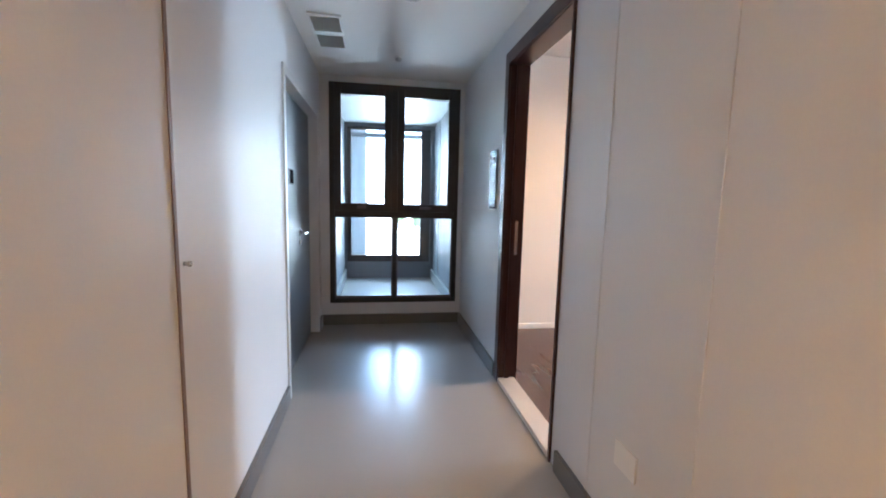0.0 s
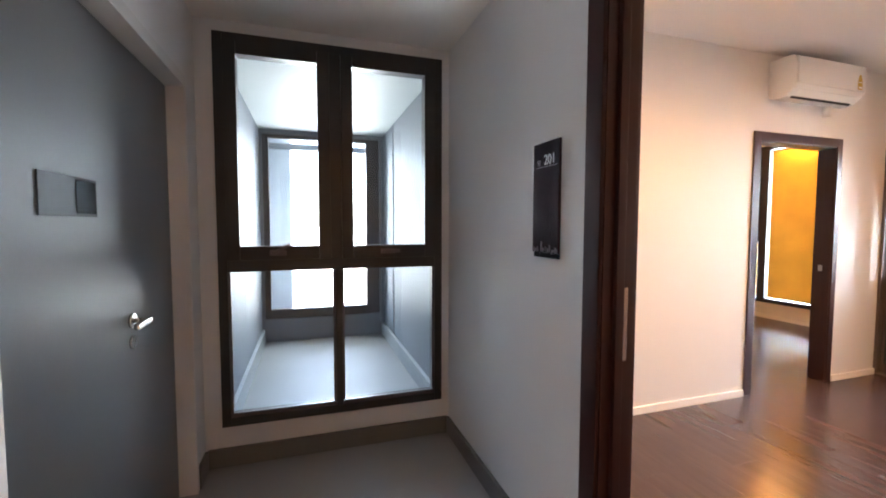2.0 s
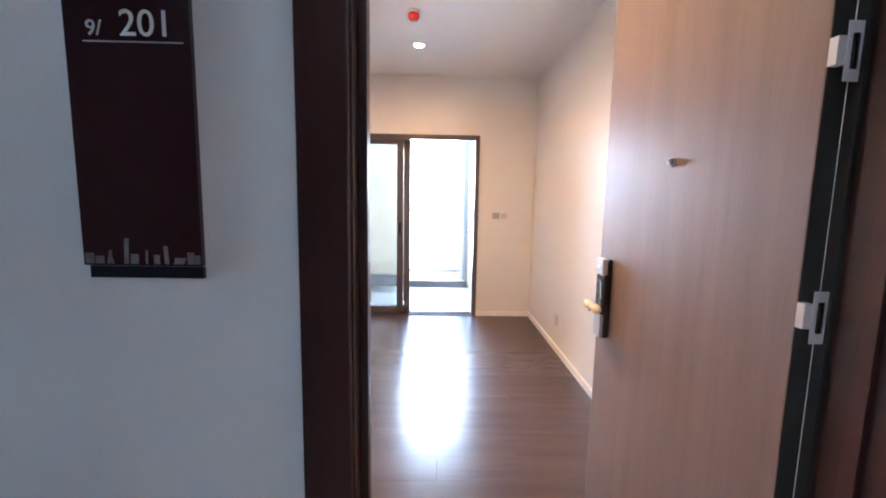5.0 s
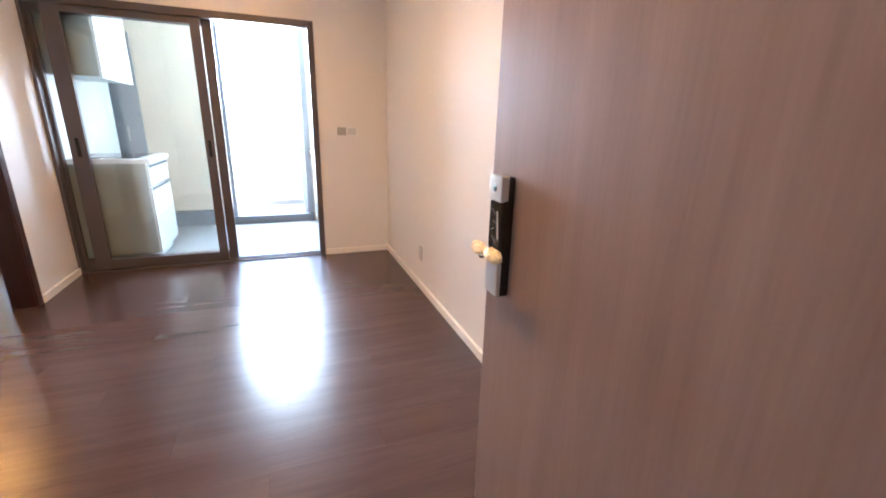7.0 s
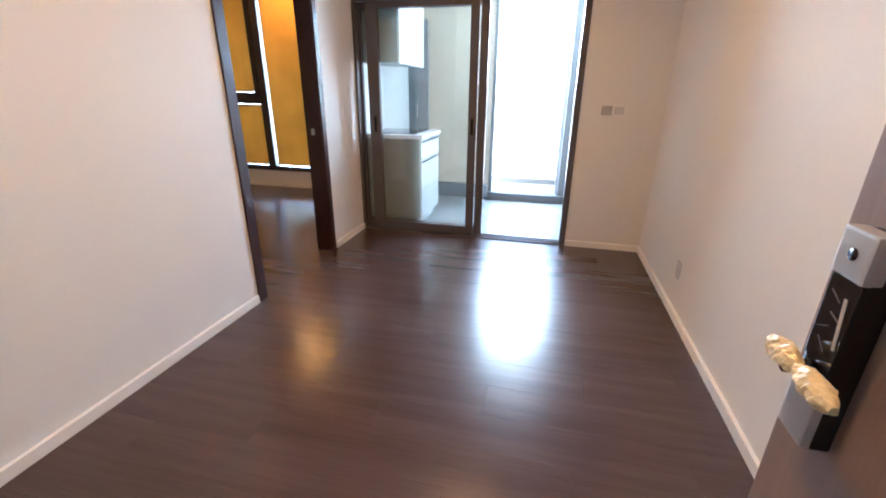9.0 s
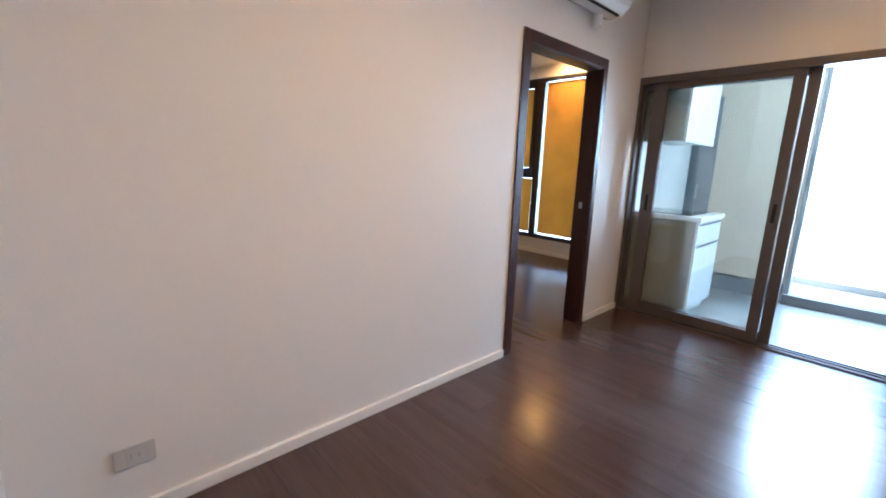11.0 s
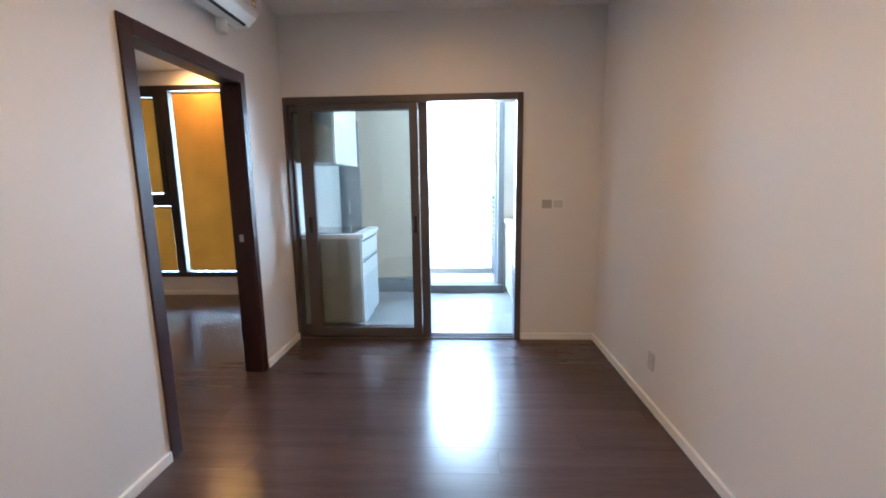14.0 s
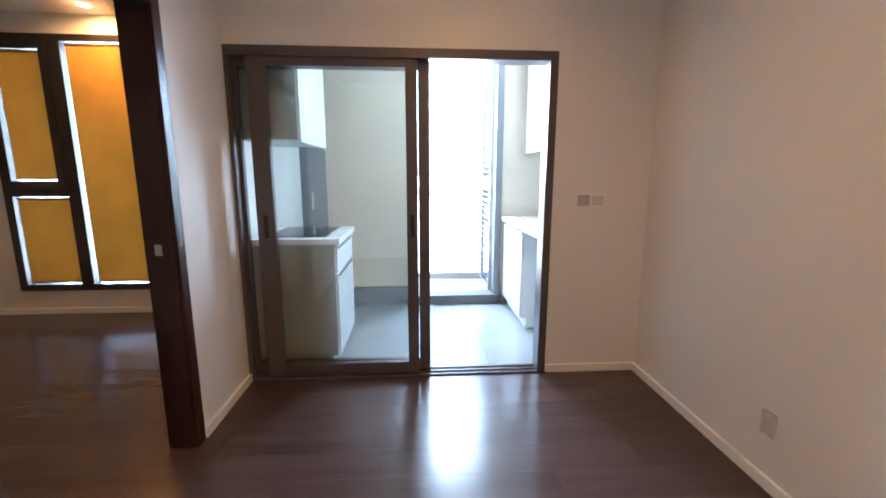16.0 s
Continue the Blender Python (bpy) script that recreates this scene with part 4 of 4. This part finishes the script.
hb = thing("hob", (KC0 + 0.33, KF + 0.28, 0.905), "black glass electric hob set into the worktop", "hob")
part("glass", box(-0.26, 0.26, -0.20, 0.20, 0.0, 0.006, bevel=0.002), M_HOB, hb)
for hx in (-0.12, 0.12):
    part("cooking_ring", lathe(((0.085, 0.0062), (0.089, 0.0066), (0.092, 0.0062))), M_GREYPL, hb).location = (hx, 0, 0)
uc = thing("wall_cabinet", (KC0, 4.965, 1.525), "white kitchen wall cabinet with sage sides", "cabinet")
UW, UD = 0.74, KY1 - 4.965
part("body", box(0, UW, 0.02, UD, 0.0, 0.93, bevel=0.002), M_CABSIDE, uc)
for a, b in ((0.002, UW / 2 - 0.0015), (UW / 2 + 0.0015, UW - 0.002)):
    part("cabinet_door", box(a, b, 0.0, 0.019, -0.012, 0.93, bevel=0.0015), M_CAB, uc)
gd = thing("utility_door", (KX1, 5.265, 0.12), "grey painted narrow utility door in the kitchen", "door", kind="structure")
part("door_leaf", box(-0.035, 0.0, -0.145, 0.13, 0.0, 1.95, bevel=0.003), M_GREYDOOR, gd)
part("handle", box(-0.05, -0.035, -0.02, 0.0, 0.86, 1.02, bevel=0.004), M_STEEL, gd, "small steel pull")
wall_plate("wall_socket", (6.62, KY1 - 0.0003, 1.07), 0, "white socket on the glossy backsplash", "socket", 0.075, 0.115, "socket")

RF = 3.38
rc = thing("base_cabinet", (6.15, KY0, 0), "white base cabinet under the end of the long worktop", "cabinet")
part("body", box(0, 0.70, 0.0, RF - KY0 - 0.02, 0.10, 0.865, bevel=0.002), M_CAB, rc)
part("plinth", box(0.0, 0.70, 0.0, RF - KY0 - 0.06, 0.0, 0.10), M_CAB, rc)
for a, b in ((0.002, 0.348), (0.352, 0.698)):
    d = part("cabinet_door", box(a, b, RF - KY0 - 0.019, RF - KY0, 0.104, 0.835, bevel=0.0015), M_CAB, rc)
# The grip's shade, painted as a dark strip.
part("finger_pull", box(0.02, 0.68, RF - KY0 - 0.03, RF - KY0 - 0.019, 0.838, 0.862), M_GAPSHADE, rc, "dark strip painting the grip's shade under the worktop")
wt2 = thing("worktop", (RX2 + 0.01, KY0, 0.865), "white worktop running over an open bay", "worktop")
part("slab", box(0.0, 6.87 - RX2, 0.0, RF - KY0 + 0.018, 0.0, 0.04, bevel=0.004), M_TOP, wt2)
part("sink_rim", boxes(((0.80, 1.20, 0.10, 0.115, 0.04, 0.046), (0.80, 1.20, 0.40, 0.415, 0.04, 0.046), (0.80, 0.815, 0.115, 0.40, 0.04, 0.046), (1.185, 1.20, 0.115, 0.40, 0.04, 0.046))), M_STEEL, wt2, "steel sink rim")
ruc = thing("wall_cabinet", (RX2 + 0.01, KY0, 1.525), "glossy white wall cabinet above the long worktop", "cabinet")
part("body", box(0, 1.36, 0, 0.33, 0.0, 0.93, bevel=0.002), M_CAB, ruc)
for k in range(3):
    part("cabinet_door", box(0.002 + k * 0.4535, 0.4515 + k * 0.4535, 0.33, 0.349, -0.012, 0.93, bevel=0.0015), M_CAB, ruc)
wall_plate("wall_socket", (6.55, KY0 + 0.0003, 1.15), 180, "white socket above the long worktop", "socket", 0.12, 0.075, "socket")

# ---- outside ----
structure("ground", box(-3000, 3000, -3000, 3000, -9.5, -9.0), M_GROUND, "hazy open ground below the building", "ground")
random.seed(5)


def far_house(x, y, w, d, h, turn):
    hs = thing("house", (x, y, -9.0), "pale low building far off in the haze", "house", "far buildings", turn)
    part("wall", box(-w / 2, w / 2, -d / 2, d / 2, 0, h), M_FARWALL, hs)
    part("roof", box(-w / 2 - 0.4, w / 2 + 0.4, -d / 2 - 0.4, d / 2 + 0.4, h, h + 0.5), M_FARROOF, hs)
    for s in range(int(h // 3)):
        for k in range(max(2, int(d // 4))):
            yy = -d / 2 + (k + 0.5) * d / max(2, int(d // 4))
            part("window", box(-w / 2 - 0.05, -w / 2 + 0.05, yy - 0.8, yy + 0.8, 1 + 3 * s, 2.4 + 3 * s), M_GREYDOOR, hs)


for k in range(22):
    far_house(120 + random.uniform(0, 200), random.uniform(-110, 130), random.uniform(8, 14), random.uniform(10, 24), random.choice((3.4, 6.4, 6.4, 9.4)), random.uniform(-20, 20))


def far_tree(x, y, h):
    t = thing("tree", (x, y, -9.0), "green leafy tree far below the windows", "tree", "far trees")
    part("trunk", cyl((0, 0, 0), (0, 0, h * 0.55), 0.22, 0.1, 8), M_LEAF, t)
    bm = bmesh.new()
    for k in range(150):
        d = Vector((random.gauss(0, 1), random.gauss(0, 1), random.gauss(0, 0.8))).normalized() * random.uniform(0.4, 1.0)
        c = Vector((d.x * h * 0.38, d.y * h * 0.38, h * 0.66 + d.z * h * 0.34))
        bmesh.ops.create_icosphere(bm, subdivisions=1, radius=random.uniform(0.05, 0.11) * h, matrix=Matrix.Translation(c) @ Euler((k, k * 2, 0)).to_matrix().to_4x4() @ Matrix.Diagonal((1, 0.8, 0.5, 1)))
    part("crown", bm, M_LEAVES, t)
    return t


for k in range(12):
    far_tree(random.uniform(-45, 45), 95 + random.uniform(0, 60), random.uniform(6, 9))

# ---- floor pieces ----
random.seed(11)
floor = structure("floor", box(CR2, BX1, RY0 - 0.05, BY1, -0.2, -0.004), M_GAPSHADE, "dark brown wood laminate floor in long boards", "floor")
PW, PL = 0.19, 1.22
cache = {}


def plank_mesh(w, l):
    key = (round(w, 3), round(l, 3))
    if key not in cache:
        g = 0.0002
        bm = bmesh.new()
        top = [bm.verts.new((x, y, 0.0)) for x, y in ((g + 0.0003, g + 0.0003), (w - g - 0.0003, g + 0.0003), (w - g - 0.0003, l - g - 0.0003), (g + 0.0003, l - g - 0.0003))]
        low = [bm.verts.new((x, y, -0.0005)) for x, y in ((g, g), (w - g, g), (w - g, l - g), (g, l - g))]
        bot = [bm.verts.new((x, y, -0.008)) for x, y in ((g, g), (w - g, g), (w - g, l - g), (g, l - g))]
        bm.faces.new(top)
        for a, b in ((top, low), (low, bot)):
            for k in range(4):
                bm.faces.new((a[k], b[k], b[(k + 1) % 4], a[(k + 1) % 4]))
        bmesh.ops.recalc_face_normals(bm, faces=bm.faces[:])
        cache[key] = mesh_of("plank", bm, M_PLANK)
    return cache[key]


x, row = CR2, 0
while x < BX1 - 0.01:
    w = min(PW, BX1 - x)
    ya = RY0 if x < RX1 else RY1 + 0.02
    yb = RY1 + 0.02 if x + w < BX0 else BY1
    y = ya - (row * 0.43) % PL
    while y < yb - 0.005:
        s, e = max(y, ya), min(y + PL, yb)
        if e - s > 0.02:
            p = new("plank", plank_mesh(w, e - s))
            p.parent = floor
            p.location = (x, s, 0.0)
        y += PL
    x += PW
    row += 1

kf = bpy.data.objects["floor_kitchen"]
tm = mesh_of("tile", box(0.001, 0.599, 0.001, 0.599, -0.012, 0.0, bevel=0.0005), M_KITFLOOR)
for i in range(3):
    for j in range(5):
        t = new("tile", tm)
        t.parent = kf
        t.location = (RX2 + 0.002 + i * 0.6, KY0 - 0.1 + j * 0.6 - 0.2, -0.001)
